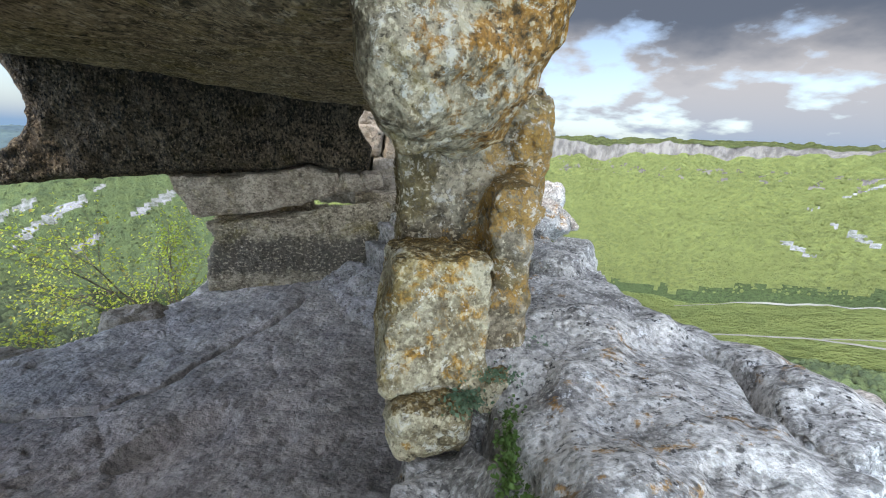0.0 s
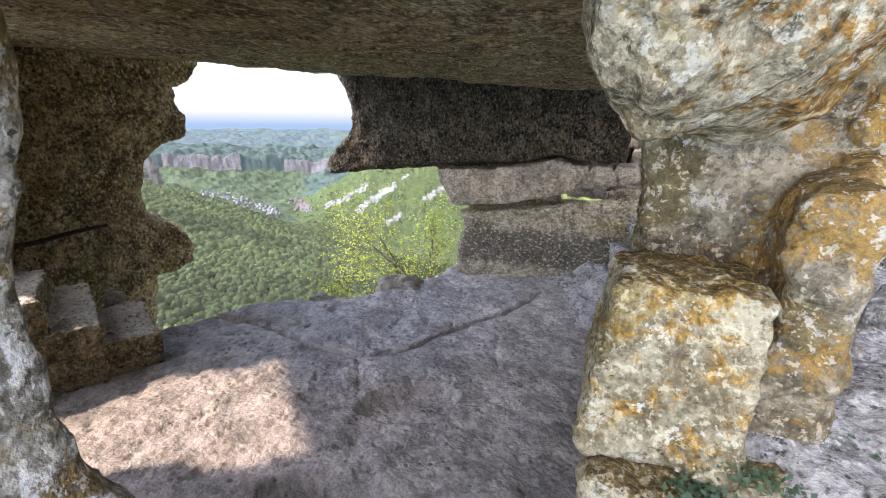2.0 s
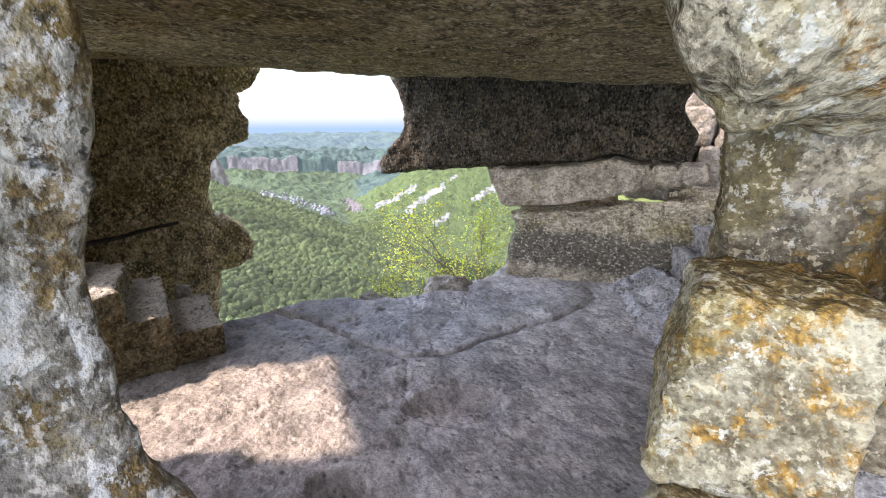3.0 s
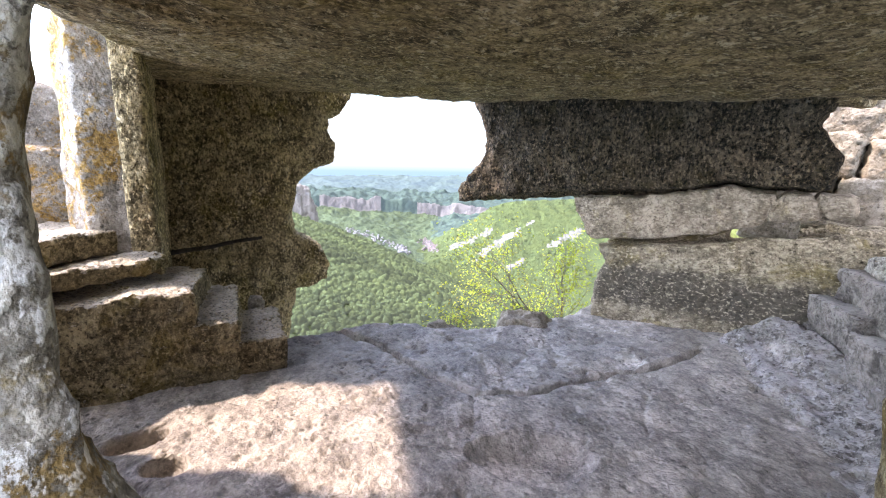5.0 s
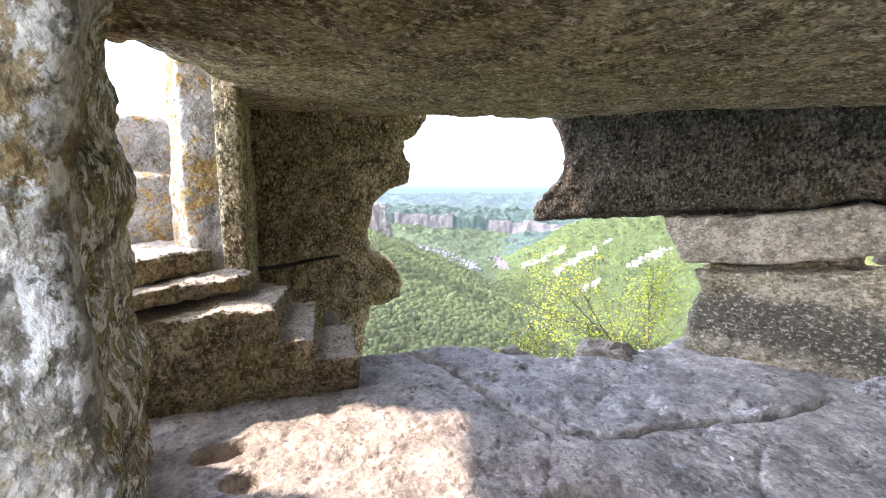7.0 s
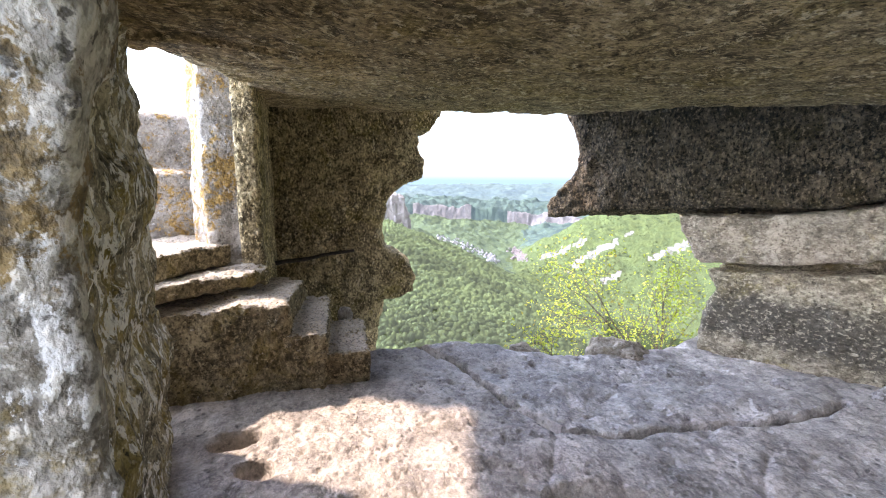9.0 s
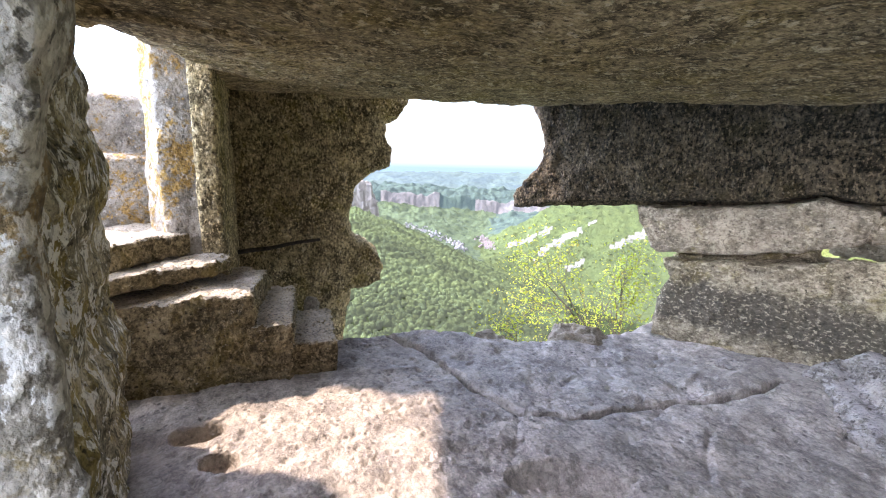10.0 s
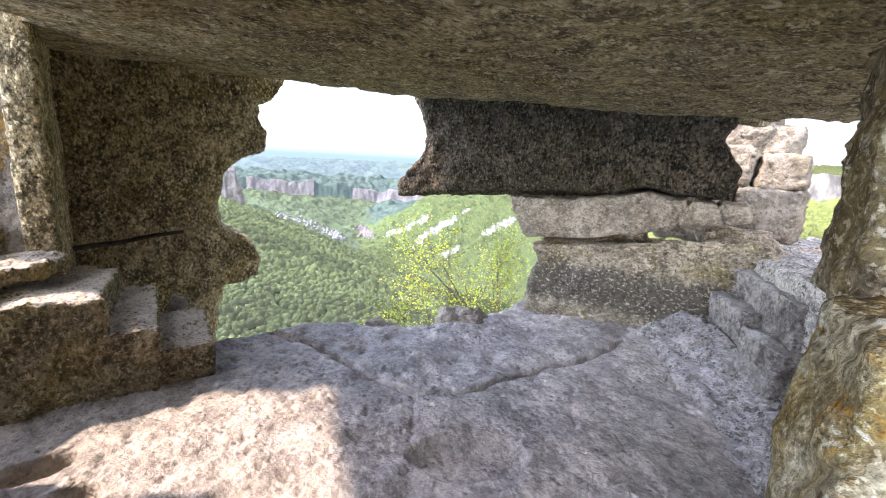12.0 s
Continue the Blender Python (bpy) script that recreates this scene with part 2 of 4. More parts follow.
# shaft colours are darkened to stand for shade under the overhang
M_NECK = rock("speckled limestone in painted shade", (0.383, 0.305, 0.197), (0.081, 0.061, 0.034), blotch=(0.139, 0.096, 0.030), blotch_at=(0.48, 0.58), lichen=(0.362, 0.192, 0.042), lichen_at=(0.54, 0.59), second=(0.432, 0.371, 0.286), second_at=(0.56, 0.61), pits=24.0, reach=0.035, holes=0.4, specks=1.0, speck_scale=46.0, moss=(0.181, 0.113, 0.030), strokes=(1.0, 1.0, 1.0, 0.6), lean=(0.30, 0.0, 0.0, -0.47))
M_CAPITAL = rock("pale lichened overhang", (0.421, 0.342, 0.212), (0.121, 0.089, 0.046), blotch=(0.210, 0.139, 0.034), blotch_at=(0.52, 0.62), lichen=(0.310, 0.133, 0.014), lichen_at=(0.50, 0.55), second=(0.433, 0.383, 0.281), second_at=(0.55, 0.60), pits=22.0, reach=0.032, specks=0.8, holes=0.25, speck_scale=50.0, strokes=(1.0, 1.0, 1.0, 0.45), lean=(0.55, 0.0, 0.12, -1.03))
M_JAMB = rock("white lichened jamb", (0.419, 0.375, 0.294), (0.126, 0.104, 0.072), blotch=(0.177, 0.122, 0.037), blotch_at=(0.53, 0.58), lichen=(0.198, 0.122, 0.037), lichen_at=(0.488, 0.515), second=(0.456, 0.430, 0.368), second_at=(0.59, 0.63), pits=20.0, reach=0.03, specks=0.9, holes=0.3, flakes=(0.486, 0.456, 0.390), flakes_at=(0.56, 0.59), strokes=(1.0, 1.0, 0.6, 0.5))
M_TERRACE = rock("grey karst limestone", (0.491, 0.447, 0.381), (0.153, 0.137, 0.116), blotch=(0.149, 0.131, 0.118), blotch_at=(0.54, 0.65), lichen=(0.364, 0.188, 0.051), lichen_at=(0.57, 0.61), second=(0.550, 0.527, 0.473), second_at=(0.57, 0.62), pits=20.0, reach=0.024, specks=1.0, holes=1.0, speck_scale=42.0, strokes=(1.0, 1.0, 1.0, 0.45))
M_POST = rock("lichened grey rock", (0.340, 0.310, 0.266), (0.160, 0.142, 0.118), lichen=(0.326, 0.187, 0.034), lichen_at=(0.50, 0.57), second=(0.381, 0.367, 0.340), pits=22.0, specks=0.7, reach=0.03)
M_PALE = rock("pale dry boulder", (0.372, 0.312, 0.234), (0.168, 0.134, 0.092), blotch=(0.228, 0.180, 0.114), pits=20.0, specks=0.6, reach=0.03)


def woods(name, lit, deep, scale, haze_glow=None, trees=False, bump=1.0):
    g = Graph(name, 1.0, spec=0.05)
    n, b = g.noise(scale, 6.0, 0.7), g.noise(scale * 0.12, 5.0, 0.6)
    col = g.mix(g.step(n, 0.36, 0.62), deep, lit)
    col = g.mix(g.step(b, 0.4, 0.65, 0.0, 0.6), col, g.mix(0.5, lit, deep))
    if trees:
        each = g.n.new("ShaderNodeNewGeometry").outputs["Random Per Island"]
        col = g.mix(g.step(each, 0.0, 1.0, 0.0, 0.55), col, tuple(c * k for c, k in zip(lit, (1.3, 1.25, 1.1))))
        col = g.mix(g.step(each, 0.0, 0.3, 0.6, 0.0), col, deep)
        col = g.mix(1.0, col, g.step(g.noise(scale * 0.03, 4.0, 0.6), 0.36, 0.62, 0.62, 1.25), "MULTIPLY")
    # faint emission paints the haze of distance over the land
    if haze_glow:
        g.p.inputs["Emission Color"].default_value = (*haze_glow[:3], 1.0)
        g.p.inputs["Emission Strength"].default_value = haze_glow[3]
    return g.done(col, n, bump, 1.5 / scale)


M_WOOD_NEAR = woods("wooded hillside", (0.070, 0.094, 0.034), (0.036, 0.052, 0.021), 0.16)
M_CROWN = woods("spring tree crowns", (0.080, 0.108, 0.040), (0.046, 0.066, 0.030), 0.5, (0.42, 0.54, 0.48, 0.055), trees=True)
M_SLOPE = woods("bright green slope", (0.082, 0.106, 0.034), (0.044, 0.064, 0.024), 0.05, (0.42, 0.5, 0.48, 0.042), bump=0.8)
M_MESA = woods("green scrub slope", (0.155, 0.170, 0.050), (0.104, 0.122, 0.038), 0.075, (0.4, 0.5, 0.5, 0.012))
M_MEADOW = woods("valley meadow", (0.150, 0.172, 0.052), (0.122, 0.146, 0.045), 0.02)
M_FAR = woods("distant woods under blue haze", (0.052, 0.074, 0.048), (0.028, 0.042, 0.034), 0.018, (0.30, 0.50, 0.78, 0.050), bump=0.35)
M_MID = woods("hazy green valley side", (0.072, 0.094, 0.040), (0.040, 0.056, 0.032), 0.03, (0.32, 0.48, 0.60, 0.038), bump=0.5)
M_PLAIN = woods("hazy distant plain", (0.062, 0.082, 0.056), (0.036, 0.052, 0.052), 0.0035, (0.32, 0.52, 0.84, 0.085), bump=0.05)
M_PLATEAU = woods("plateau grass", (0.107, 0.119, 0.040), (0.055, 0.067, 0.024), 0.05)


def cliff_material(name, pale, dark, scale, haze_glow=None):
    g = Graph(name, 1.0, spec=0.05)
    n = g.noise(scale, 6.0, 0.65, stretch=(1.0, 1.0, 0.35))
    b = g.noise(scale * 0.25, 4.0, 0.6)
    col = g.mix(g.step(g.math("ADD", g.math("MULTIPLY", n, 0.6), g.math("MULTIPLY", b, 0.4)), 0.38, 0.6), dark, pale)
    # emission again imitates hazy air in front of the rock
    if haze_glow:
        g.p.inputs["Emission Color"].default_value = (*haze_glow[:3], 1.0)
        g.p.inputs["Emission Strength"].default_value = haze_glow[3]
    return g.done(col, n, 1.0, 0.6 / scale)


M_CLIFF = cliff_material("pale cliff band", (0.150, 0.134, 0.112), (0.070, 0.062, 0.053), 0.06)
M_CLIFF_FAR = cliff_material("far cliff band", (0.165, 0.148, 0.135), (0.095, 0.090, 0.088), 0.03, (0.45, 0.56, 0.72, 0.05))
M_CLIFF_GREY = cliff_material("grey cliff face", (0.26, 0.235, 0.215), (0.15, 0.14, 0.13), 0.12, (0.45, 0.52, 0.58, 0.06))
M_SCAR = cliff_material("white scree", (0.216, 0.209, 0.196), (0.094, 0.099, 0.072), 0.10)
M_ROAD = Graph("chalk track", 1.0).done((0.19, 0.18, 0.14))


# ---- rock meshes: implicit solids turned into surfaces ----
RNG = np.random.default_rng(7)
SLOPES = RNG.standard_normal((3, 32, 32, 32)).astype(np.float32)
SLOPES /= np.sqrt((SLOPES ** 2).sum(0))
SKEW = np.array(Euler((0.61, 0.47, 0.83)).to_matrix(), np.float32)


def vnoise(p):
    """Gradient noise of about -1 to 1, on a skewed lattice."""
    p = np.asarray(p, np.float32) @ SKEW
    i = np.floor(p).astype(np.int32)
    f = (p - i).astype(np.float32)
    w = f * f * f * (f * (f * 6 - 15) + 10)
    out = 0
    for cx in (0, 1):
        for cy in (0, 1):
            for cz in (0, 1):
                at = (((i[:, 0] + cx) & 31) * 32 + ((i[:, 1] + cy) & 31)) * 32 + ((i[:, 2] + cz) & 31)
                dot = sum(SLOPES[k].ravel()[at] * (f[:, k] - c) for k, c in enumerate((cx, cy, cz)))
                out = out + dot * (w[:, 0] if cx else 1 - w[:, 0]) * (w[:, 1] if cy else 1 - w[:, 1]) * (w[:, 2] if cz else 1 - w[:, 2])
    return 1.7 * out


def fbm(p, size, octaves=4, gain=0.5):
    out, amp, q = 0, 1.0, p / size + 3.7
    for k in range(octaves):
        out = out + amp * vnoise(q)
        q, amp = q * 2.03 + 11.3, amp * gain
    return out


def sd_poly(pts, a, b):
    """Signed distance from the points (a, b) to a closed outline."""
    a, b = np.broadcast_arrays(np.asarray(a, np.float32), np.asarray(b, np.float32))
    best, inside = np.full(a.shape, 1e9, np.float32), np.zeros(a.shape, bool)
    for (x0, y0), (x1, y1) in zip(pts, pts[1:] + pts[:1]):
        ex, ey, wx, wy = x1 - x0, y1 - y0, a - x0, b - y0
        t = np.clip((wx * ex + wy * ey) / (ex * ex + ey * ey), 0, 1)
        best = np.minimum(best, (wx - ex * t) ** 2 + (wy - ey * t) ** 2)
        if y0 != y1:
            inside ^= ((y0 > b) != (y1 > b)) & (a < x0 + (b - y0) * ex / ey)
    return np.where(inside, -1, 1) * np.sqrt(best)


def prism(d2, w, lo, hi, r=0.03):
    """An outline's distance d2, drawn out along w from lo to hi, with edges rounded by r."""
    d2, dw = d2 + r, np.abs(w - (lo + hi) / 2) - (hi - lo) / 2 + r
    return np.minimum(np.maximum(d2, dw), 0) + np.hypot(np.maximum(d2, 0), np.maximum(dw, 0)) - r


def slab(x, y, z, lo, hi, r=0.03, turn=0.0):
    """A box from lo to hi with rounded edges, turned about its middle by some degrees."""
    c, half = [(p + q) / 2 for p, q in zip(lo, hi)], [(q - p) / 2 - r for p, q in zip(lo, hi)]
    ct, st = math.cos(radians(turn)), math.sin(radians(turn))
    dx, dy, dz = x - c[0], y - c[1], z - c[2]
    qx, qy, qz = np.abs(ct * dx + st * dy) - half[0], np.abs(ct * dy - st * dx) - half[1], np.abs(dz) - half[2]
    far = np.sqrt(np.maximum(qx, 0) ** 2 + np.maximum(qy, 0) ** 2 + np.maximum(qz, 0) ** 2)
    return far + np.minimum(np.maximum(np.maximum(qx, qy), qz), 0) - r


def lump(x, y, z, c, rad):
    k = np.sqrt(((x - c[0]) / rad[0]) ** 2 + ((y - c[1]) / rad[1]) ** 2 + ((z - c[2]) / rad[2]) ** 2)
    return (k - 1) * min(rad)


def smin(a, b, k=0.06):
    h = np.clip(0.5 + 0.5 * (b - a) / k, 0, 1)
    return b + (a - b) * h - k * h * (1 - h)


def surface(name, lo, hi, h, dist, material, lumps=0.035, size=0.32, fine=0.012, pit=0.0, layers=0.0, parent=None, label="", shift=0.0, billow=0.0):
    """The surface dist = 0 between lo and hi, on a grid of step h, roughened by noise."""
    ax = [np.arange(a, b + h, h, dtype=np.float32) for a, b in zip(lo, hi)]
    x, y, z = ax[0][:, None, None], ax[1][None, :, None], ax[2][None, None, :]
    d = np.array(np.broadcast_to(dist(x, y, z), [len(a) for a in ax]), np.float32)
    near = np.nonzero(np.abs(d) < 0.16)
    p = np.stack([ax[k][near[k]] for k in range(3)], 1) + np.float32(shift)
    r = lumps * fbm(p, size, 3) + fine * fbm(p, size * 0.2, 3, 0.65)
    if billow:
        # rounded bosses parted by sharp creases
        r = r + billow * (0.55 - 1.7 * np.abs(vnoise(p / (size * 0.7) + 21))) + 0.45 * billow * (0.55 - 1.7 * np.abs(vnoise(p / (size * 0.3) + 5)))
    if layers:
        r = r + layers * np.sin(p[:, 2] * 55 + 4 * vnoise(p / 0.4))
    if pit:
        r = r + pit * np.clip(vnoise(p / 0.055) - 0.35, 0, 1) * np.clip(0.6 + vnoise(p / 0.5), 0, 1)
    d[near] += r
    for k in range(3):
        for e in (0, -1):
            s = [slice(None)] * 3
            s[k] = e
            d[tuple(s)] = np.maximum(d[tuple(s)], 0.3 * h)
    neg = d < 0
    n = d.shape
    cell = [s - 1 for s in n]
    count = np.zeros(cell, np.int8)
    corners = [(i, j, k) for i in (0, 1) for j in (0, 1) for k in (0, 1)]
    cut = lambda arr, c: arr[c[0]:c[0] + cell[0], c[1]:c[1] + cell[1], c[2]:c[2] + cell[2]]
    for c in corners:
        count += cut(neg, c)
    act = np.nonzero((count > 0) & (count < 8))
    index = np.full(cell, -1, np.int32)
    index[act] = np.arange(len(act[0]))
    vals = {c: d[act[0] + c[0], act[1] + c[1], act[2] + c[2]] for c in corners}
    total, num = np.zeros((len(act[0]), 3), np.float32), np.zeros(len(act[0]), np.float32)
    for c in corners:
        for k in range(3):
            if c[k]:
                continue
            e = list(c)
            e[k] = 1
            v0, v1 = vals[c], vals[tuple(e)]
            on = (v0 < 0) != (v1 < 0)
            t = np.where(on, v0 / np.where(v0 == v1, 1, v0 - v1), 0)
            q = np.tile(np.array(c, np.float32), (len(t), 1))
            q[:, k] += t
            total[on] += q[on]
            num[on] += 1
    verts = (np.stack(act, 1) + total / num[:, None]) * h + np.array(lo, np.float32)
    faces = []
    for k in range(3):
        u, w = (k + 1) % 3, (k + 2) % 3
        s0, s1 = [slice(1, -1)] * 3, [slice(1, -1)] * 3
        s0[k], s1[k] = slice(0, n[k] - 1), slice(1, n[k])
        a, b = neg[tuple(s0)], neg[tuple(s1)]
        for flip, hitm in ((False, a & ~b), (True, ~a & b)):
            g = np.stack(np.nonzero(hitm), 1)
            g[:, u] += 1
            g[:, w] += 1
            if not len(g):
                continue
            quad = []
            for du, dw in ((1, 1), (0, 1), (0, 0), (1, 0)):
                o = g.copy()
                o[:, u] -= du
                o[:, w] -= dw
                quad.append(index[o[:, 0], o[:, 1], o[:, 2]])
            quad = np.stack(quad, 1)
            faces.append(quad[:, ::-1] if flip else quad)
    return arrays(name, verts, np.concatenate(faces), material, parent, label)


def arrays(name, verts, quads, material, parent=None, label="", smooth=True, slots=None):
    me = bpy.data.meshes.new(name)
    me.vertices.add(len(verts))
    me.vertices.foreach_set("co", np.asarray(verts, np.float32).ravel())
    k = quads.shape[1]
    me.loops.add(quads.size)
    me.loops.foreach_set("vertex_index", np.asarray(quads, np.int32).ravel())
    me.polygons.add(len(quads))
    me.polygons.foreach_set("loop_start", np.arange(0, quads.size, k, dtype=np.int32))
    me.polygons.foreach_set("loop_total", np.full(len(quads), k, np.int32))
    me.polygons.foreach_set("use_smooth", np.full(len(quads), smooth, bool))
    for m in material if isinstance(material, list) else [material]:
        me.materials.append(m)
    if slots is not None:
        me.polygons.foreach_set("material_index", np.asarray(slots, np.int32))
    me.update(calc_edges=True)
    ob = new(name, me)
    if parent:
        ob.parent = parent
    if label:
        ob["label"] = label
    return ob


def thing(name, label, category, group="", kind="", at=(0, 0, 0)):
    ob = new(name)
    ob.location = at
    return tagged(ob, label, category, group, kind)


def part(name, bm, material, parent, label=""):
    me = bpy.data.meshes.new(name)
    bm.to_mesh(me)
    bm.free()
    me.materials.append(material)
    ob = new(name, me)
    ob.parent = parent
    if label:
        ob["label"] = label
    return ob


# ---- the cave: floor ----
def roof_z(x, y):
    return 2.07 - 0.055 * (x + 0.5) - 0.02 * (y - 2.7) * (x > -1.0)


def line_dist(x, y, pts):
    """Distance to a polyline in plan."""
    best = np.full(x.shape, 1e9)
    for (x0, y0), (x1, y1) in zip(pts, pts[1:]):
        ex, ey = x1 - x0, y1 - y0
        t = np.clip(((x - x0) * ex + (y - y0) * ey) / (ex * ex + ey * ey), 0, 1)
        best = np.minimum(best, np.hypot(x - x0 - ex * t, y - y0 - ey * t))
    return best


CREST = [(-2.35, 1.6), (-2.2, 2.38), (-2.06, 3.07), (-1.60, 3.73), (-1.47, 4.15), (-1.36, 4.55), (-1.42, 5.0), (-1.55, 5.6)]
CRACK = [(-2.1, 2.75), (-1.62, 2.99), (-1.0, 3.06), (-0.63, 3.22), (-0.47, 3.60), (-0.41, 4.05), (-0.21, 4.69), (-0.19, 5.10)]


def bowl(x, y, c, rx, ry, deep, turn=0.0, hard=2.0):
    ct, st = math.cos(radians(turn)), math.sin(radians(turn))
    dx, dy = x - c[0], y - c[1]
    k = np.sqrt(((ct * dx + st * dy) / rx) ** 2 + ((ct * dy - st * dx) / ry) ** 2)
    return -deep * np.clip(1 - k ** hard, 0, 1)


def floor_height(x, y):
    p = np.stack([x, y, np.zeros_like(x)], 1).astype(np.float32)
    z = 0.036 * fbm(p, 0.7, 3) + 0.006 * fbm(p + 5, 0.16, 2, 0.5)
    # shallow worn pans with crisp rims
    z -= 0.028 * np.clip(0.35 - np.abs(vnoise(p * np.array([1.0, 1.4, 1.0], np.float32) / 0.30 + 13)), 0, 1)
    # gouged and pitted tool marks
    q = p * np.array([1.0, 1.15, 1.0], np.float32)
    z -= 0.022 * np.clip(vnoise(q / 0.075) - 0.3, 0, 1) * np.clip(0.5 + 1.2 * vnoise(p / 0.6), 0.15, 1)
    z -= 0.004 * np.abs(vnoise(q / 0.028 + 7))
    wob = p + 0.022 * np.stack([vnoise(p / 0.15), vnoise(p / 0.15 + 9), 0 * x], 1)
    near = line_dist(wob[:, 0], wob[:, 1], CRACK)
    z -= 0.12 * np.exp(-(near / 0.019) ** 2)
    z -= 0.014 * np.exp(-(line_dist(wob[:, 0], wob[:, 1], [(-0.63, 3.22), (-0.30, 2.92), (-0.02, 2.86), (0.25, 3.05)]) / 0.016) ** 2)
    z -= 0.015 * np.exp(-(line_dist(wob[:, 0], wob[:, 1], [(0.2, 3.75), (0.0, 4.05), (-0.05, 4.2)]) / 0.016) ** 2)
    z += bowl(wob[:, 0], wob[:, 1], (0.0, 3.10), 0.33, 0.19, 0.10, 50, 5.0)
    z += bowl(x, y, (0.59, 3.19), 0.055, 0.05, 0.05)
    z += bowl(wob[:, 0], wob[:, 1], (0.34, 4.84), 0.10, 0.06, 0.06, 20)
    z += bowl(wob[:, 0], wob[:, 1], (-1.12, 1.36), 0.16, 0.10, 0.13, 80, 4.0)
    z += bowl(wob[:, 0], wob[:, 1], (-0.80, 1.50), 0.11, 0.07, 0.10, 60, 4.0)
    z += bowl(wob[:, 0], wob[:, 1], (-1.50, 3.20), 0.10, 0.06, 0.04, 60)
    z += bowl(wob[:, 0], wob[:, 1], (-0.48, 2.70), 0.08, 0.05, 0.03, 60)
    # the shaft in the floor
    z += bowl(wob[:, 0], wob[:, 1], (0.12, 2.23), 0.17, 0.13, 1.6, 20, 16.0)
    z += 0.13 * np.clip((y - 4.4) / 1.0, 0, 1) * np.clip((x + 1.3) / 0.9, 0, 1)
    # beyond the crest the rock falls away
    over = sd_poly(CREST + [(3.2, 5.6), (3.2, 1.6)], x, y)
    over = np.where((y < 1.9), np.minimum(over, -2.35 - x), over)
    over = np.where((y > 5.3), np.minimum(over, -1.5 - x), over)
    over = over + 0.07 * vnoise(p / 0.25)
    z += 0.02 * np.exp(-(np.minimum(over, 0) / 0.25) ** 2)
    z -= np.where(over > 0, 0.9 * over + 1.2 * over ** 2, 0)
    return z


gx, gy = np.meshgrid(np.arange(-3.4, 2.6, 0.0125), np.arange(-0.4, 6.6, 0.0125), indexing="ij")
gz = floor_height(gx.ravel(), gy.ravel())
ni, nj = gx.shape
# small dents left by picks and weather, each with a raised rim
gz = gz.reshape(ni, nj)
for k in range(1500):
    cx, cy = RNG.uniform(-2.1, 1.2), RNG.uniform(1.2, 5.6)
    rx, ry, deep, turn = RNG.uniform(0.012, 0.036), RNG.uniform(0.012, 0.030), RNG.uniform(0.006, 0.022), RNG.uniform(-90, 90)
    i, j = int((cx + 3.4) / 0.0125), int((cy + 0.4) / 0.0125)
    s = (slice(max(i - 7, 0), i + 8), slice(max(j - 7, 0), j + 8))
    gz[s] += bowl(gx[s], gy[s], (cx, cy), rx, ry, deep, turn)
gz = gz.ravel()
ids = np.arange(ni * nj).reshape(ni, nj)
quads = np.stack([ids[:-1, :-1].ravel(), ids[1:, :-1].ravel(), ids[1:, 1:].ravel(), ids[:-1, 1:].ravel()], 1)
floor = arrays("floor", np.stack([gx.ravel(), gy.ravel(), gz], 1), quads, M_FLOOR)
tagged(floor, "grey pitted limestone cave floor with a long crack", "floor", kind="structure")

# ---- ceiling ----
ROOF = [(-1.22, 1.12), (-2.2, 1.46), (-2.6, 1.30), (-3.9, 1.25), (-4.2, 2.4), (-3.45, 2.75), (-3.12, 3.28), (-2.62, 4.62), (-2.75, 5.4), (0.25, 6.2), (0.2, 5.66), (0.36, 5.82), (0.52, 5.60), (0.82, 5.76), (1.25, 4.7), (1.62, 3.5), (1.72, 2.6), (1.62, 2.34), (1.32, 2.26), (1.00, 1.66), (0.95, 1.2), (1.0, 0.3), (-1.3, 0.3)]


def roof_field(x, y, z):
    d2 = sd_poly(ROOF, x[:, :, 0], y[:, :, 0])[:, :, None] + 0 * z
    base = roof_z(x, y)
    # a short crack in the ceiling
    t = np.clip((y - 2.30) / 0.5, 0, 1)
    away = np.hypot(x + 2.16 - 0.12 * t + 0.02 * np.sin(19 * y), y - 2.30 - 0.5 * t)
    base = base + 0.07 * np.exp(-(away / 0.022) ** 2)
    return np.maximum(d2, np.maximum(base - z, z - 2.5))


ceiling = surface("ceiling", (-4.4, 0.1, 1.85), (2.0, 6.4, 2.7), 0.026, roof_field, M_CEIL, lumps=0.022, size=0.45, fine=0.010, pit=0.02)
tagged(ceiling, "low sooty cave ceiling with pale flaking patches", "ceiling", kind="structure")

# ---- north wall: a hanging beam of rock over two stone courses ----
N_POSE = pose(-2.8, 4.55, 0, 0, 0, math.degrees(math.atan2(1.10, 3.10)))
BEAM = [(0.16, 2.45), (0.15, 2.19), (0.25, 1.86), (0.23, 1.58), (0.06, 1.40), (-0.14, 1.22), (-0.10, 1.08), (0.66, 1.15), (1.33, 1.20), (1.91, 1.24), (2.30, 1.28), (2.60, 1.37), (2.87, 1.31), (3.27, 1.31), (3.25, 1.58), (3.12, 1.84), (3.2, 2.03), (3.3, 2.45)]
MID = [(1.31, 1.20), (1.36, 1.04), (1.44, 0.90), (1.53, 0.79), (1.96, 0.83), (2.55, 0.945), (2.80, 1.03), (3.30, 1.125), (3.42, 1.16), (3.40, 1.31), (2.87, 1.30), (2.62, 1.36), (2.30, 1.27), (1.91, 1.225)]
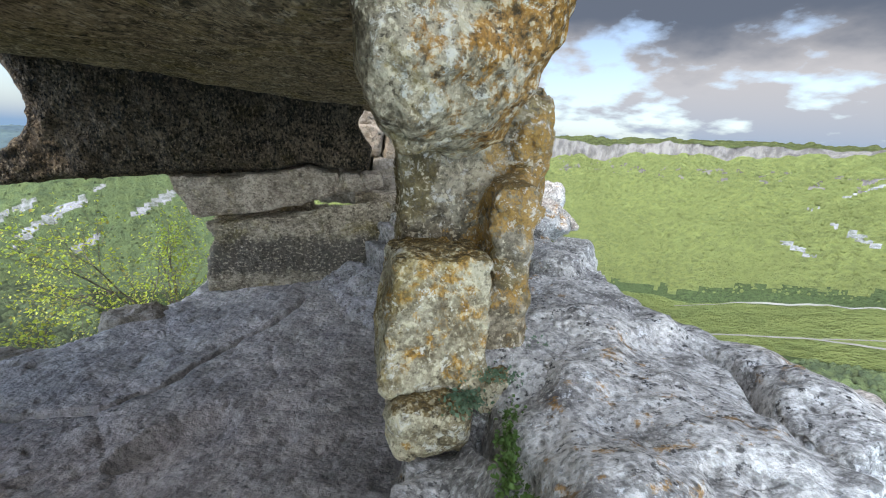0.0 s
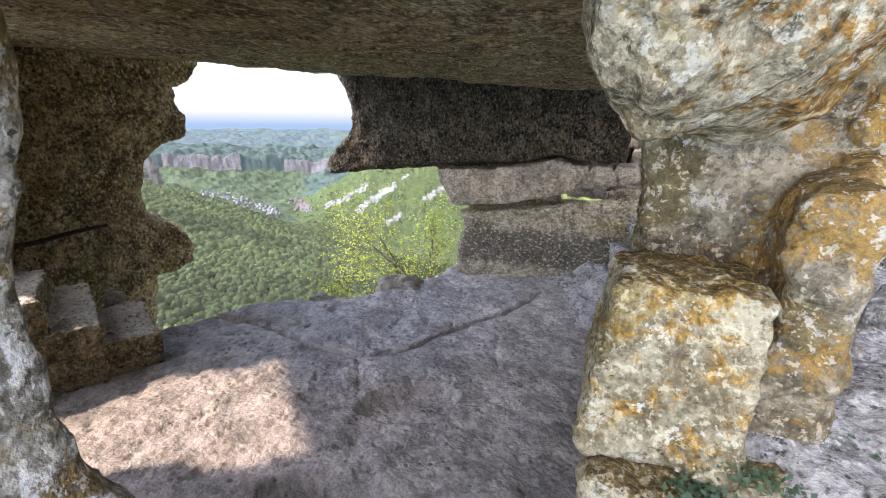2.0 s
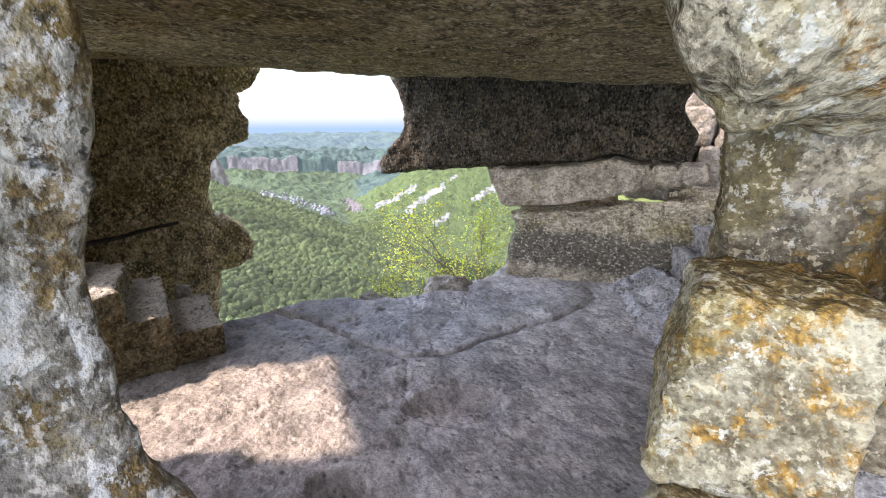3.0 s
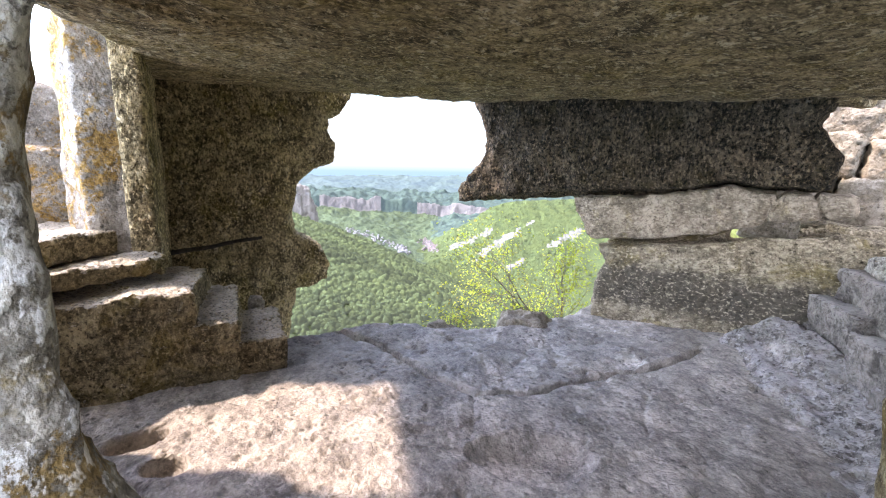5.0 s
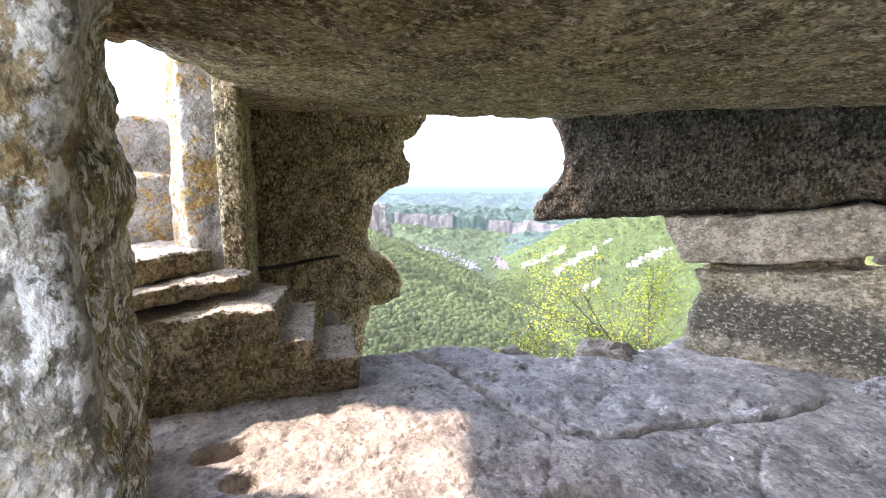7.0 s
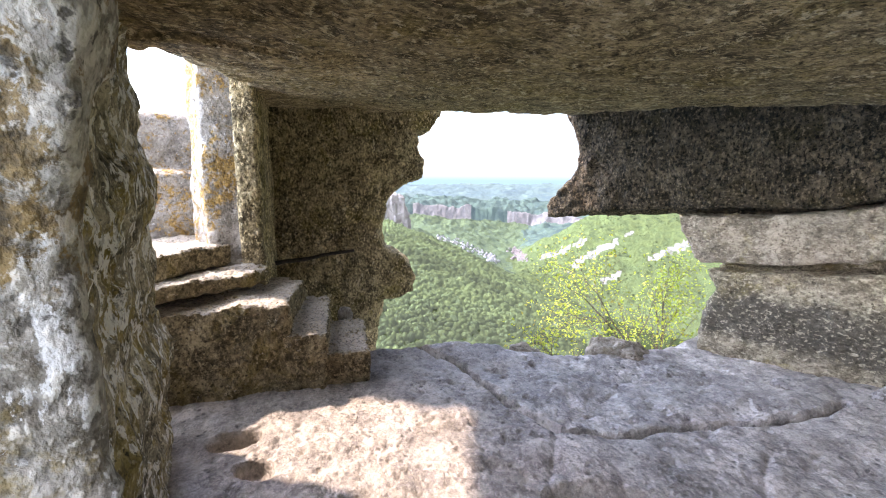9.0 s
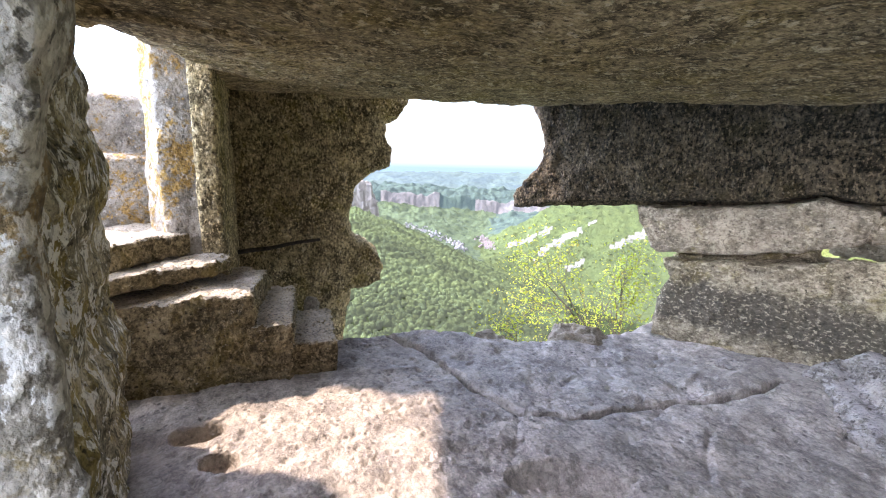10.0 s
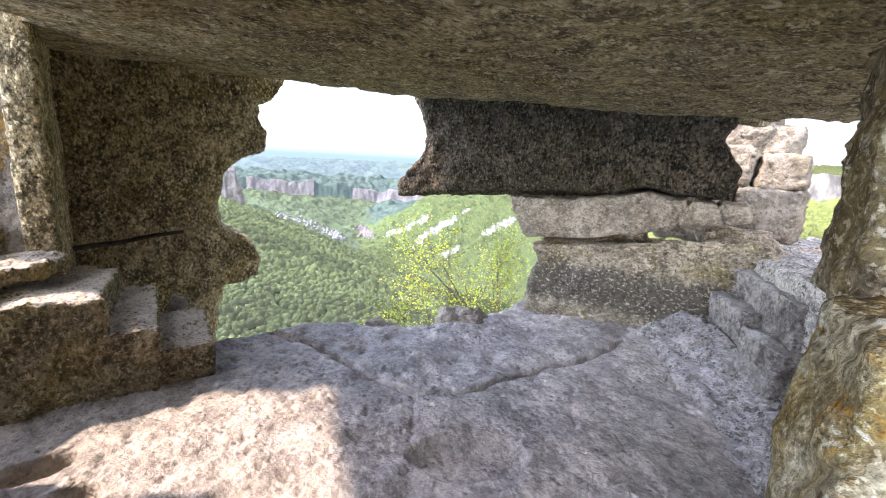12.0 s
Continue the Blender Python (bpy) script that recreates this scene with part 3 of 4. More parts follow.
LOW = [(1.55, 0.77), (1.70, 0.57), (1.60, 0.30), (1.54, -0.15), (3.4, -0.15), (3.75, 0.9), (3.60, 1.04), (3.31, 1.075), (2.98, 1.02), (2.80, 0.982), (2.50, 0.90), (1.96, 0.80)]
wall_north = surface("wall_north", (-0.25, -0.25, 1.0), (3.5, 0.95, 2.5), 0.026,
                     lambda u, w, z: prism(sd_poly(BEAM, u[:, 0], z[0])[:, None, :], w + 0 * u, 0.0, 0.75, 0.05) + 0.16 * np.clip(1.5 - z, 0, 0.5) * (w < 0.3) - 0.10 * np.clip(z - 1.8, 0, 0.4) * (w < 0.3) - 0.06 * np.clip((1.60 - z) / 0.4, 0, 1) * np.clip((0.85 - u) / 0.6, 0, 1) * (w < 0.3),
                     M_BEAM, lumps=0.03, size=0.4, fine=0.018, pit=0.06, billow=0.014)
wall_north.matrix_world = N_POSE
tagged(wall_north, "dark hanging mass of rough cave rock", "wall", kind="structure")
surface("stone", (1.1, -0.2, 0.65), (3.6, 0.8, 1.5), 0.022,
        lambda u, w, z: prism(sd_poly(MID, u[:, 0], z[0])[:, None, :], w + 0 * u, 0.04, 0.6, 0.03) + 0.05 * np.exp(-(np.minimum(np.abs(u - 2.93 - 0.25 * (z - 1.2)), np.abs(u - 3.2 + 0.4 * (z - 1.2))) / 0.014) ** 2),
        M_COURSE, lumps=0.018, size=0.25, fine=0.014, pit=0.03, billow=0.010, parent=wall_north, label="grey brown middle stone course")
surface("stone", (1.3, -0.35, -0.2), (3.95, 0.95, 1.2), 0.026,
        lambda u, w, z: np.maximum(prism(sd_poly(LOW, u[:, 0], z[0])[:, None, :], w + 0 * u, -0.02, 0.7, 0.07) + 0.12 * np.clip(z - 0.45, 0, 1) * (w < 0.3) + 0.10 * np.clip(0.25 - z, 0, 1), -slab(u, w, z, (2.62, 0.12, 0.84), (3.12, 1.3, 1.3), 0.02)),
        M_LOWER, lumps=0.025, size=0.35, fine=0.018, pit=0.045, billow=0.010, parent=wall_north, label="rounded lower stone course on the floor")

# ---- west wall with the ragged window jamb ----
W_POSE = pose(-3.6, 1.55, 0, 0, 0, math.degrees(math.atan2(1.5, 0.25)))
JAMB = [(-0.5, 2.6), (1.95, 2.6), (1.85, 2.22), (1.76, 2.10), (1.72, 2.02), (1.58, 2.02), (1.62, 1.85), (1.68, 1.70), (1.64, 1.49), (1.42, 1.43), (1.20, 1.29), (1.14, 1.12), (1.08, 0.92), (1.11, 0.70), (1.32, 0.62), (1.48, 0.50), (1.53, 0.36), (1.50, 0.15), (1.36, 0.07), (1.12, 0.06), (1.05, -0.2), (0.98, -0.6), (-0.5, -0.6)]
wall_west = surface("wall_west", (-0.6, -0.3, -0.7), (2.1, 0.75, 2.5), 0.027,
                    lambda u, w, z: prism(sd_poly(JAMB, u[:, 0], z[0])[:, None, :], w + 0 * u, 0.0, 0.55, 0.06) + 0.05 * np.cos(u * 3.0 + 1.0),
                    M_CAVE, lumps=0.035, size=0.3, fine=0.018, pit=0.045, billow=0.012)
wall_west.matrix_world = W_POSE
tagged(wall_west, "rough brown cave wall with a ragged window jamb", "wall", kind="structure")

SPUR_WALL = [(-2.29, 1.42), (-2.28, 1.10), (-2.52, 0.96), (-3.3, 0.95), (-4.3, 1.1), (-4.2, 1.45), (-3.55, 1.40), (-3.2, 1.38)]
wall_southwest = surface("wall_southwest", (-4.4, 0.7, -0.5), (-2.0, 2.1, 2.6), 0.028,
                         lambda x, y, z: prism(sd_poly(SPUR_WALL, x[:, :, 0], y[:, :, 0])[:, :, None] + 0.02 * (z - 1.6), z + 0 * x, -0.4, 2.44, 0.05),
                         M_POST, lumps=0.022, size=0.3, fine=0.012, pit=0.02)
tagged(wall_southwest, "grey rock pier with yellow lichen beside the opening", "wall", kind="structure")
inner = surface("facing", (-4.0, 1.3, 0.0), (-2.1, 1.95, 2.5), 0.028,
                lambda x, y, z: slab(x, y, z, (-4.05, 1.30, 0.0), (-2.262, 1.495, 2.42), 0.035, 0), M_CAVE, lumps=0.02, fine=0.012, pit=0.03, parent=wall_southwest, label="shaded brown inner face")

# ---- south wall: from the pale outer jamb to the doorway with the steps ----
SOUTH = [(0.60, 1.36), (0.50, 1.34), (0.36, 1.30), (-0.4, 1.20), (-1.22, 1.04), (-1.33, 0.88), (-1.25, 0.2), (0.6, -0.3), (1.25, 0.0), (0.95, 0.7), (0.72, 1.2)]


def south_field(x, y, z):
    d2 = sd_poly(SOUTH, x[:, :, 0], y[:, :, 0])[:, :, None]
    belly = (0.022 * np.sin(7.0 * z + 0.6) + 0.014 * np.sin(15.0 * z + 2.0)) * np.clip(0.4 - x, 0.15, 1)
    # raised to 4.1 m, out of view, to keep sun off the terrace
    return prism(d2 + belly, z + 0 * x, -0.3, 4.1, 0.05)


wall_south = surface("wall_south", (-1.6, -0.5, -0.3), (1.6, 1.95, 4.3), 0.028, south_field, M_SOUTH, lumps=0.03, size=0.28, fine=0.018, pit=0.04, billow=0.016)
tagged(wall_south, "brown cave wall beside the doorway", "wall", kind="structure")
OUTER = [(0.885, 1.53), (0.87, 1.610), (0.80, 1.596), (0.70, 1.47), (0.59, 1.33), (0.60, 1.1), (0.85, 0.3), (1.40, -0.02), (1.10, 0.7), (0.97, 1.2)]
# the jamb's unseen upper height is added to shade the terrace too
surface("facing", (0.2, -0.2, 0.0), (1.7, 1.9, 4.3), 0.019,
        lambda x, y, z: prism(sd_poly(OUTER, x[:, :, 0], y[:, :, 0])[:, :, None] + 0.045 * np.exp(-((z - 1.30) / 0.14) ** 2) - 0.012 * np.clip((z - 1.45) / 0.2, 0, 1) + 0.010 * np.sin(17.0 * z + 1.0) - 0.20 * np.clip(1.12 - z, 0, 0.35), z + 0 * x, -0.2, 4.15, 0.03),
        M_JAMB, lumps=0.012, size=0.14, fine=0.006, pit=0.02, billow=0.008, parent=wall_south, label="white limestone jamb with brown and grey lichen")

# ---- rock bench with cut steps ----
def bench_field(x, y, z):
    d = slab(x, y, z + 0.10 * np.clip(y - 1.1, 0, 1), (-2.62, 0.50, -0.3), (-1.65, 1.68, 0.67), 0.03)
    d = smin(d, slab(x, y, z, (-2.50, 1.30, -0.3), (-1.72, 1.72, 0.62), 0.02, -10), 0.012)
    d = smin(d, slab(x, y, z + 0.05 * (x + 1.9), (-2.45, 1.55, -0.3), (-1.63, 1.96, 0.42), 0.018, -6), 0.010)
    d = smin(d, slab(x, y, z + 0.05 * (x + 1.9), (-2.30, 1.80, -0.3), (-1.63, 2.25, 0.25), 0.022, -4), 0.010)
    gap = lump(x, y, z, (-1.75, 1.02, 0.70), (0.42, 0.40, 0.085))
    return np.maximum(d, -gap)


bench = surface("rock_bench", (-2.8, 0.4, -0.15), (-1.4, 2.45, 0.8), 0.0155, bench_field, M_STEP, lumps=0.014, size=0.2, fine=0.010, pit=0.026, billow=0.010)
tagged(bench, "brown rock bench with cut steps, rubbed treads painted sunlit", "rock bench", kind="structure")

SLAB_A = [(-1.45, 0.72), (-1.72, 1.00), (-1.82, 1.18), (-1.95, 1.43), (-2.18, 1.53), (-2.42, 1.50), (-2.66, 1.32), (-2.50, 1.0), (-2.1, 0.6)]
slab_a = surface("stone_slab", (-2.8, 0.5, 0.6), (-1.3, 1.7, 0.95), 0.018,
                 lambda x, y, z: prism(sd_poly(SLAB_A, x[:, :, 0], y[:, :, 0])[:, :, None], z - 0.02 * (y - 1.0) + 0 * x, 0.695, 0.80, 0.025), M_STEP, lumps=0.02, size=0.2, fine=0.012, pit=0.02, billow=0.010)
tagged(slab_a, "pale loose stone slab on the rock bench", "stone slab", "slabs by the doorway")
SLAB_B = [(-1.42, 0.62), (-1.80, 0.86), (-2.06, 1.02), (-2.27, 1.23), (-2.45, 1.26), (-2.9, 0.95), (-3.0, 0.2), (-2.1, 0.0)]
slab_b = surface("stone_slab", (-3.2, -0.2, 0.7), (-1.3, 1.4, 1.1), 0.022,
                 lambda x, y, z: prism(sd_poly(SLAB_B, x[:, :, 0], y[:, :, 0])[:, :, None], z + 0 * x, 0.80, 0.985, 0.03), M_STEP, lumps=0.02, size=0.2, fine=0.012, pit=0.02, billow=0.010)
tagged(slab_b, "thick sunlit stone slab at the doorway sill", "stone slab", "slabs by the doorway")

ledge = surface("outer_ledge", (-5.2, -1.6, -0.6), (-1.3, 1.2, 1.2), 0.045,
                lambda x, y, z: prism(sd_poly([(-1.45, 0.55), (-2.2, 0.75), (-2.6, 1.1), (-4.6, 1.05), (-5.0, -0.6), (-3.5, -1.4), (-1.5, -1.2)], x[:, :, 0], y[:, :, 0])[:, :, None], z + 0 * x, -0.6, 0.9, 0.06), M_POST, lumps=0.04, fine=0.015)
tagged(ledge, "sunlit rock ledge outside the doorway", "rock ledge", kind="structure")


def ruin_field(x, y, z):
    d = slab(x, y, z, (-3.5, -0.25, 0.7), (-2.72, 0.99, 1.55), 0.05, 12)
    return smin(d, slab(x, y, z, (-4.5, -0.35, 0.7), (-3.35, 0.95, 2.10), 0.07, 15), 0.05)


ruin = surface("ruined_wall", (-4.9, -0.8, 0.6), (-2.4, 1.4, 2.4), 0.035, ruin_field, M_POST, lumps=0.04, size=0.3, fine=0.014)
tagged(ruin, "ruined rock wall with orange lichen on the ledge", "ruined wall")

# ---- column at the entrance ----
column = thing("stone_column", "weathered limestone column with orange and white lichen", "column", at=(1.45, 2.7, 0.85))


def on_column(ob):
    ob.matrix_parent_inverse = Matrix.Translation((-1.45, -2.7, -0.85))
    return ob


def block_field(x, y, z):
    yy = y - 0.34 * (z - 1.08)
    d = slab(x, yy, z, (1.272, 2.47, 0.905), (1.605, 2.76, 1.31), 0.032, 22)
    return np.maximum(d, -lump(x, y, z, (1.55, 2.35, 0.86), (0.16, 0.14, 0.1)) * 1.0)


on_column(surface("block", (1.1, 2.25, 0.78), (1.85, 3.1, 1.42), 0.0125, block_field, M_LICHEN, lumps=0.014, size=0.2, fine=0.008, pit=0.014, billow=0.008, parent=column, label="squared block crusted with white and ochre lichen"))


def shaft_field(x, y, z):
    d = slab(x, y, z, (1.20, 2.88, 1.22), (1.62, 3.30, 1.85), 0.05, 16)
    d = smin(d, slab(x, y, z, (1.58, 2.66, 0.92), (1.74, 3.1, 1.55), 0.05, 10), 0.05)
    d = smin(d, lump(x, y, z, (1.72, 3.12, 1.62), (0.115, 0.22, 0.26)), 0.04)
    d = smin(d, slab(x, y, z, (1.29, 2.80, 0.30), (1.68, 3.35, 1.27), 0.05, 10), 0.05)
    return d


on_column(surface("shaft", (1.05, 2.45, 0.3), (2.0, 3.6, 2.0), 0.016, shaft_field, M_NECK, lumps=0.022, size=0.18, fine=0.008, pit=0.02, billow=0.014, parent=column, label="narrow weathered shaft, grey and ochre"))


def capital_field(x, y, z):
    d = lump(x, y, z, (1.46, 2.58, 1.86), (0.215, 0.27, 0.25))
    d = smin(d, lump(x, y, z, (1.375, 2.44, 2.0), (0.15, 0.19, 0.34)), 0.06)
    d = smin(d, lump(x, y, z, (1.61, 2.52, 2.06), (0.155, 0.16, 0.26)), 0.05)
    d = smin(d, slab(x, y, z, (1.27, 2.42, 1.93), (1.74, 3.2, 2.6), 0.08, 8), 0.06)
    return d


on_column(surface("capital", (1.0, 2.0, 1.5), (2.0, 3.4, 2.5), 0.0125, capital_field, M_CAPITAL, lumps=0.028, size=0.24, fine=0.005, pit=0.012, billow=0.012, parent=column, label="bulging overhang with orange lichen"))
on_column(surface("footing", (1.2, 2.2, 0.55), (1.8, 2.85, 1.0), 0.0125,
                  lambda x, y, z: slab(x, y, z, (1.32, 2.33, 0.74), (1.575, 2.70, 0.915), 0.055, 18), M_LICHEN, lumps=0.016, size=0.14, fine=0.008, pit=0.01, parent=column, label="rounded footing stone with rust lichen"))

# ---- terrace outside, with the sill under the column ----
TERRACE = [(1.50, 1.80), (1.40, 2.40), (1.33, 3.4), (1.25, 4.3), (1.02, 4.88), (0.76, 5.25), (0.47, 5.70), (0.20, 6.3), (0.5, 7.8), (1.9, 7.9), (2.38, 7.3), (2.34, 6.6), (2.02, 5.9), (2.08, 5.2), (2.20, 4.6), (2.24, 4.2), (2.36, 3.56), (2.50, 3.2), (2.68, 2.92), (2.80, 2.66), (2.72, 2.46), (2.54, 2.28), (2.40, 2.10), (2.40, 1.75)]


def terrace_field(x, y, z):
    d2 = sd_poly(TERRACE, x[:, :, 0], y[:, :, 0])[:, :, None]
    top = 1.00 - 0.05 * (y - 2.6) + 0.05 * np.clip(y - 4.4, 0, 3) - 0.06 * np.clip(x - 2.3, 0, 1) - 0.27 * np.clip((1.86 - x) / 0.30, 0, 1) * np.clip((2.70 - y) / 0.20, 0, 1) - 0.18 * np.clip(2.1 - y, 0, 0.5)
    d = np.maximum(d2, np.maximum((z - top) * 0.95, -0.5 - z))
    d = smin(d, lump(x, y, z, (2.60, 2.50, 0.80), (0.20, 0.28, 0.21)), 0.03)
    d = smin(d, lump(x, y, z, (2.1, 2.95, 0.93), (0.22, 0.2, 0.13)), 0.06)
    d = smin(d, slab(x, y, z, (1.95, 3.6, 0.8), (2.22, 4.3, 1.07), 0.06, -20), 0.04)
    d = smin(d, lump(x, y, z, (2.05, 5.4, 1.0), (0.3, 0.5, 0.17)), 0.04)
    d = smin(d, slab(x, y, z, (1.75, 6.4, 0.9), (2.4, 7.3, 1.24), 0.08, 8), 0.04)
    # clefts
    for (ax, ay), (bx, by), deep, wide in (((1.66, 2.50), (1.79, 1.75), 0.11, 0.022), ((2.46, 2.92), (2.46, 2.10), 0.12, 0.024), ((2.02, 3.22), (2.28, 3.26), 0.09, 0.020), ((1.78, 3.35), (1.86, 3.30), 0.10, 0.03), ((1.98, 4.1), (2.25, 3.85), 0.09, 0.02), ((1.75, 2.75), (1.95, 2.66), 0.05, 0.014)):
        ex, ey = bx - ax, by - ay
        t = np.clip(((x - ax) * ex + (y - ay) * ey) / (ex * ex + ey * ey), 0, 1)
        away = np.hypot(x - ax - ex * t + 0.03 * np.sin(11 * y), y - ay - ey * t)
        d = d + deep * np.exp(-(away / wide) ** 2) * (z > 0.6)
    return d


terrace = surface("rock_terrace", (0.0, 1.6, -0.3), (3.1, 8.1, 1.45), 0.018, terrace_field, M_TERRACE, lumps=0.035, size=0.34, fine=0.007, pit=0.035, billow=0.022)
tagged(terrace, "weathered grey karst rock terrace above the valley", "rock terrace", kind="structure")


# ---- broken steps and rocks between the floor and the sill ----
def stone(name, lo, hi, turn, label, material, r=0.04, group="", lumps=0.02, tilt=0.0):
    c = [(a + b) / 2 for a, b in zip(lo, hi)]
    reach = max(hi[0] - lo[0], hi[1] - lo[1]) * 0.75 + 0.06
    ob = surface(name, (c[0] - reach, c[1] - reach, lo[2] - 0.06), (c[0] + reach, c[1] + reach, hi[2] + 0.1), 0.018,
                 lambda x, y, z: slab(x, y, z + tilt * (x - c[0]), lo, hi, r, turn), material, lumps=lumps, size=0.17, fine=0.011, pit=0.025, shift=c[0] * 3, billow=0.012)
    return tagged(ob, label, "rock", group)


G_SILL = "rocks below the sill"
stone("rock_step", (0.30, 5.24, -0.1), (1.20, 5.50, 0.78), -53, "grey split shelf of rock at the sill", M_RUBBLE, 0.02, G_SILL, 0.012, 0.04)
stone("rock_step", (0.10, 5.40, -0.1), (0.86, 5.66, 0.58), -50, "grey wedge-shaped broken rock step", M_RUBBLE, 0.02, G_SILL, 0.012, -0.05)
stone("rock_step", (0.62, 4.86, -0.1), (1.06, 5.10, 0.50), -50, "grey broken block below the shelf", M_RUBBLE, 0.03, G_SILL, 0.02, 0.10)
BANK = [(-0.45, 5.55), (-0.25, 5.22), (0.12, 4.98), (0.45, 4.80), (0.75, 4.55), (1.02, 4.15), (1.25, 3.6), (1.35, 5.0), (0.4, 6.0), (-0.35, 5.9)]


def bank_field(x, y, z):
    rise = np.clip(-sd_poly(BANK, x[:, :, 0], y[:, :, 0]), -0.3, 0.8)[:, :, None]
    ledges = rise + 0.02 * np.sin(rise * 30 + 5 * x - 3 * y)
    return np.maximum((z - 0.03 - np.minimum(0.72 * ledges, 0.40)) * 0.75, -0.25 - z)


bank = surface("rubble_bank", (-0.7, 3.6, -0.15), (1.4, 5.95, 0.85), 0.019, bank_field, M_RUBBLE, lumps=0.035, size=0.24, fine=0.014, pit=0.04, billow=0.020)
tagged(bank, "eroded grey bank of rock below the sill", "rock bank", kind="structure")
stone("rock", (-0.62, 4.98, -0.06), (-0.30, 5.22, 0.07), 25, "flat stone in the floor by the wall", M_RUBBLE, 0.03, G_SILL, 0.02)
stone("crest_rock", (-1.72, 4.20, -0.3), (-1.22, 4.56, 0.085), 40, "pale rounded rock at the window edge", M_PALE, 0.1, lumps=0.035)
stone("crest_rock", (-1.92, 3.52, -0.3), (-1.66, 3.74, 0.015), 30, "small white rock at the window edge", M_PALE, 0.06, lumps=0.03)
stone("rock", (1.60, 2.52, 0.80), (1.74, 2.62, 0.925), 35, "small ochre and white stone beside the column", M_LICHEN, 0.03, lumps=0.012)
stone("rock", (1.66, 2.70, 0.90), (1.94, 2.82, 0.995), 18, "flat pale stone with moss beside the column", M_TERRACE, 0.03, lumps=0.012)
stone("rock", (-2.46, 2.06, -0.1), (-2.34, 2.18, 0.34), 15, "small ochre stone behind the steps", M_POST, 0.03)

# ---- stacked outcrop outside the far opening ----
outcrop = thing("rock_outcrop", "pale stacked outcrop with split joints", "rock outcrop", at=(0.15, 7.0, 0.9))
for lo, hi, turn in (((-0.10, 6.75, 0.9), (0.48, 7.5, 1.42), 8), ((-0.75, 6.6, 0.8), (-0.14, 7.4, 1.45), 5), ((0.02, 6.85, 1.40), (0.44, 7.5, 1.76), 14), ((-0.42, 6.75, 1.42), (0.05, 7.4, 1.85), 4), ((-0.12, 6.9, 1.72), (0.34, 7.5, 2.05), 10), ((-0.45, 6.85, 1.8), (0.12, 7.5, 2.3), 6)):
    c = [(a + b) / 2 for a, b in zip(lo, hi)]
    ob = surface("boulder", (lo[0] - 0.2, lo[1] - 0.2, lo[2] - 0.1), (hi[0] + 0.2, hi[1] + 0.2, hi[2] + 0.12), 0.026,
                 lambda x, y, z: slab(x, y, z, lo, hi, 0.06, turn), M_PALE, lumps=0.028, size=0.2, fine=0.016, billow=0.022, parent=outcrop, shift=c[2] * 5)
    ob.matrix_parent_inverse = Matrix.Translation((-0.15, -7.0, -0.9))

# ---- the wide land ----
EYE_AT = (1.5, 1.5, 1.5)
AZ = [-85, -43, -24, -4, 12, 30, 41, 47, 52, 56, 61, 68, 74, 79, 112]
R_ALL = [9, 70, 500, 660, 900, 1300, 1480, 1500, 1720, 2600, 4750]
R_LEFT = [9, 70, 520, 640, 1000, 1350, 1750, 2500, 2540, 3300, 4750]
EL_ROWS = [
    [-58] * 15,
    [-36, -36, -37, -38, -40, -42, -36, -32, -31, -30, -30, -30, -30, -30, -30],
    [-23, -22.0, -25.0, -24, -24, -24, -19, -17.9, -16.9, -15.4, -13.2, -10.2, -7.5, -6.0, -5.5],
    [-18.5, -18.6, -22.0, -21.0, -19.0, -18, -18.6, -18.6, -18.4, -18.0, -17, -15, -12.5, -10.5, -9],
    [-12.5, -12.6, -17.2, -17.5, -15.0, -13.5, -14.5, -15.8, -16.3, -16.2, -14.0, -12.0, -9.8, -8.2, -7],
    [-4.0, -2.6, -3.2, -4.2, -4.6, -3.6, -3.1, -3.5, -4.6, -7.2, -10.6, -10.3, -9.0, -6.9, -5.5],
    [0.9, 1.0, 0.3, -1.2, -1.9, -2.4, -3.6, -4.2, -5.6, -7.6, -9.6, -8.8, -8.0, -7.0, -6],
    [1.1, 1.2, 1.5, 1.0, 0.7, -1.6, -5.0, -5.3, -5.4, -5.7, -5.9, -5.4, -5.1, -5.2, -5],
    [1.3, 1.45, 1.65, 1.25, 1.2, -1.2, -4.4, -4.5, -4.6, -4.3, -4.3, -3.6, -3.3, -3.3, -3.3],
    [1.2, 1.5, 1.6, 1.35, 1.3, 0.0, -2.6, -2.6, -2.6, -2.6, -2.7, -2.5, -2.3, -2.3, -2.3],
    [0.7, 0.6, 0.6, 0.6, 0.6, 0.2, -0.5, -0.5, -0.5, -0.5, -0.5, -0.5, -0.6, -0.7, -0.7],
]
SUB = [6, 14, 12, 14, 30, 30, 40, 6, 36, 40]
az = np.concatenate([np.arange(-85, -46, 1.0), np.arange(-46, 16, 0.16), np.arange(16, 36, 0.8), np.arange(36, 84, 0.12), np.arange(84, 112.1, 1.0)])
left = np.clip((az - 16) / 18, 0, 1)
left = left * left * (3 - 2 * left)
rr = [(1 - left) * R_ALL[k] + left * R_LEFT[k] for k in range(11)]
smooth_az = np.convolve(np.pad(az, 6, mode="edge"), np.ones(13) / 13, "valid")
ee = [np.interp(smooth_az, AZ, EL_ROWS[k]) for k in range(11)]
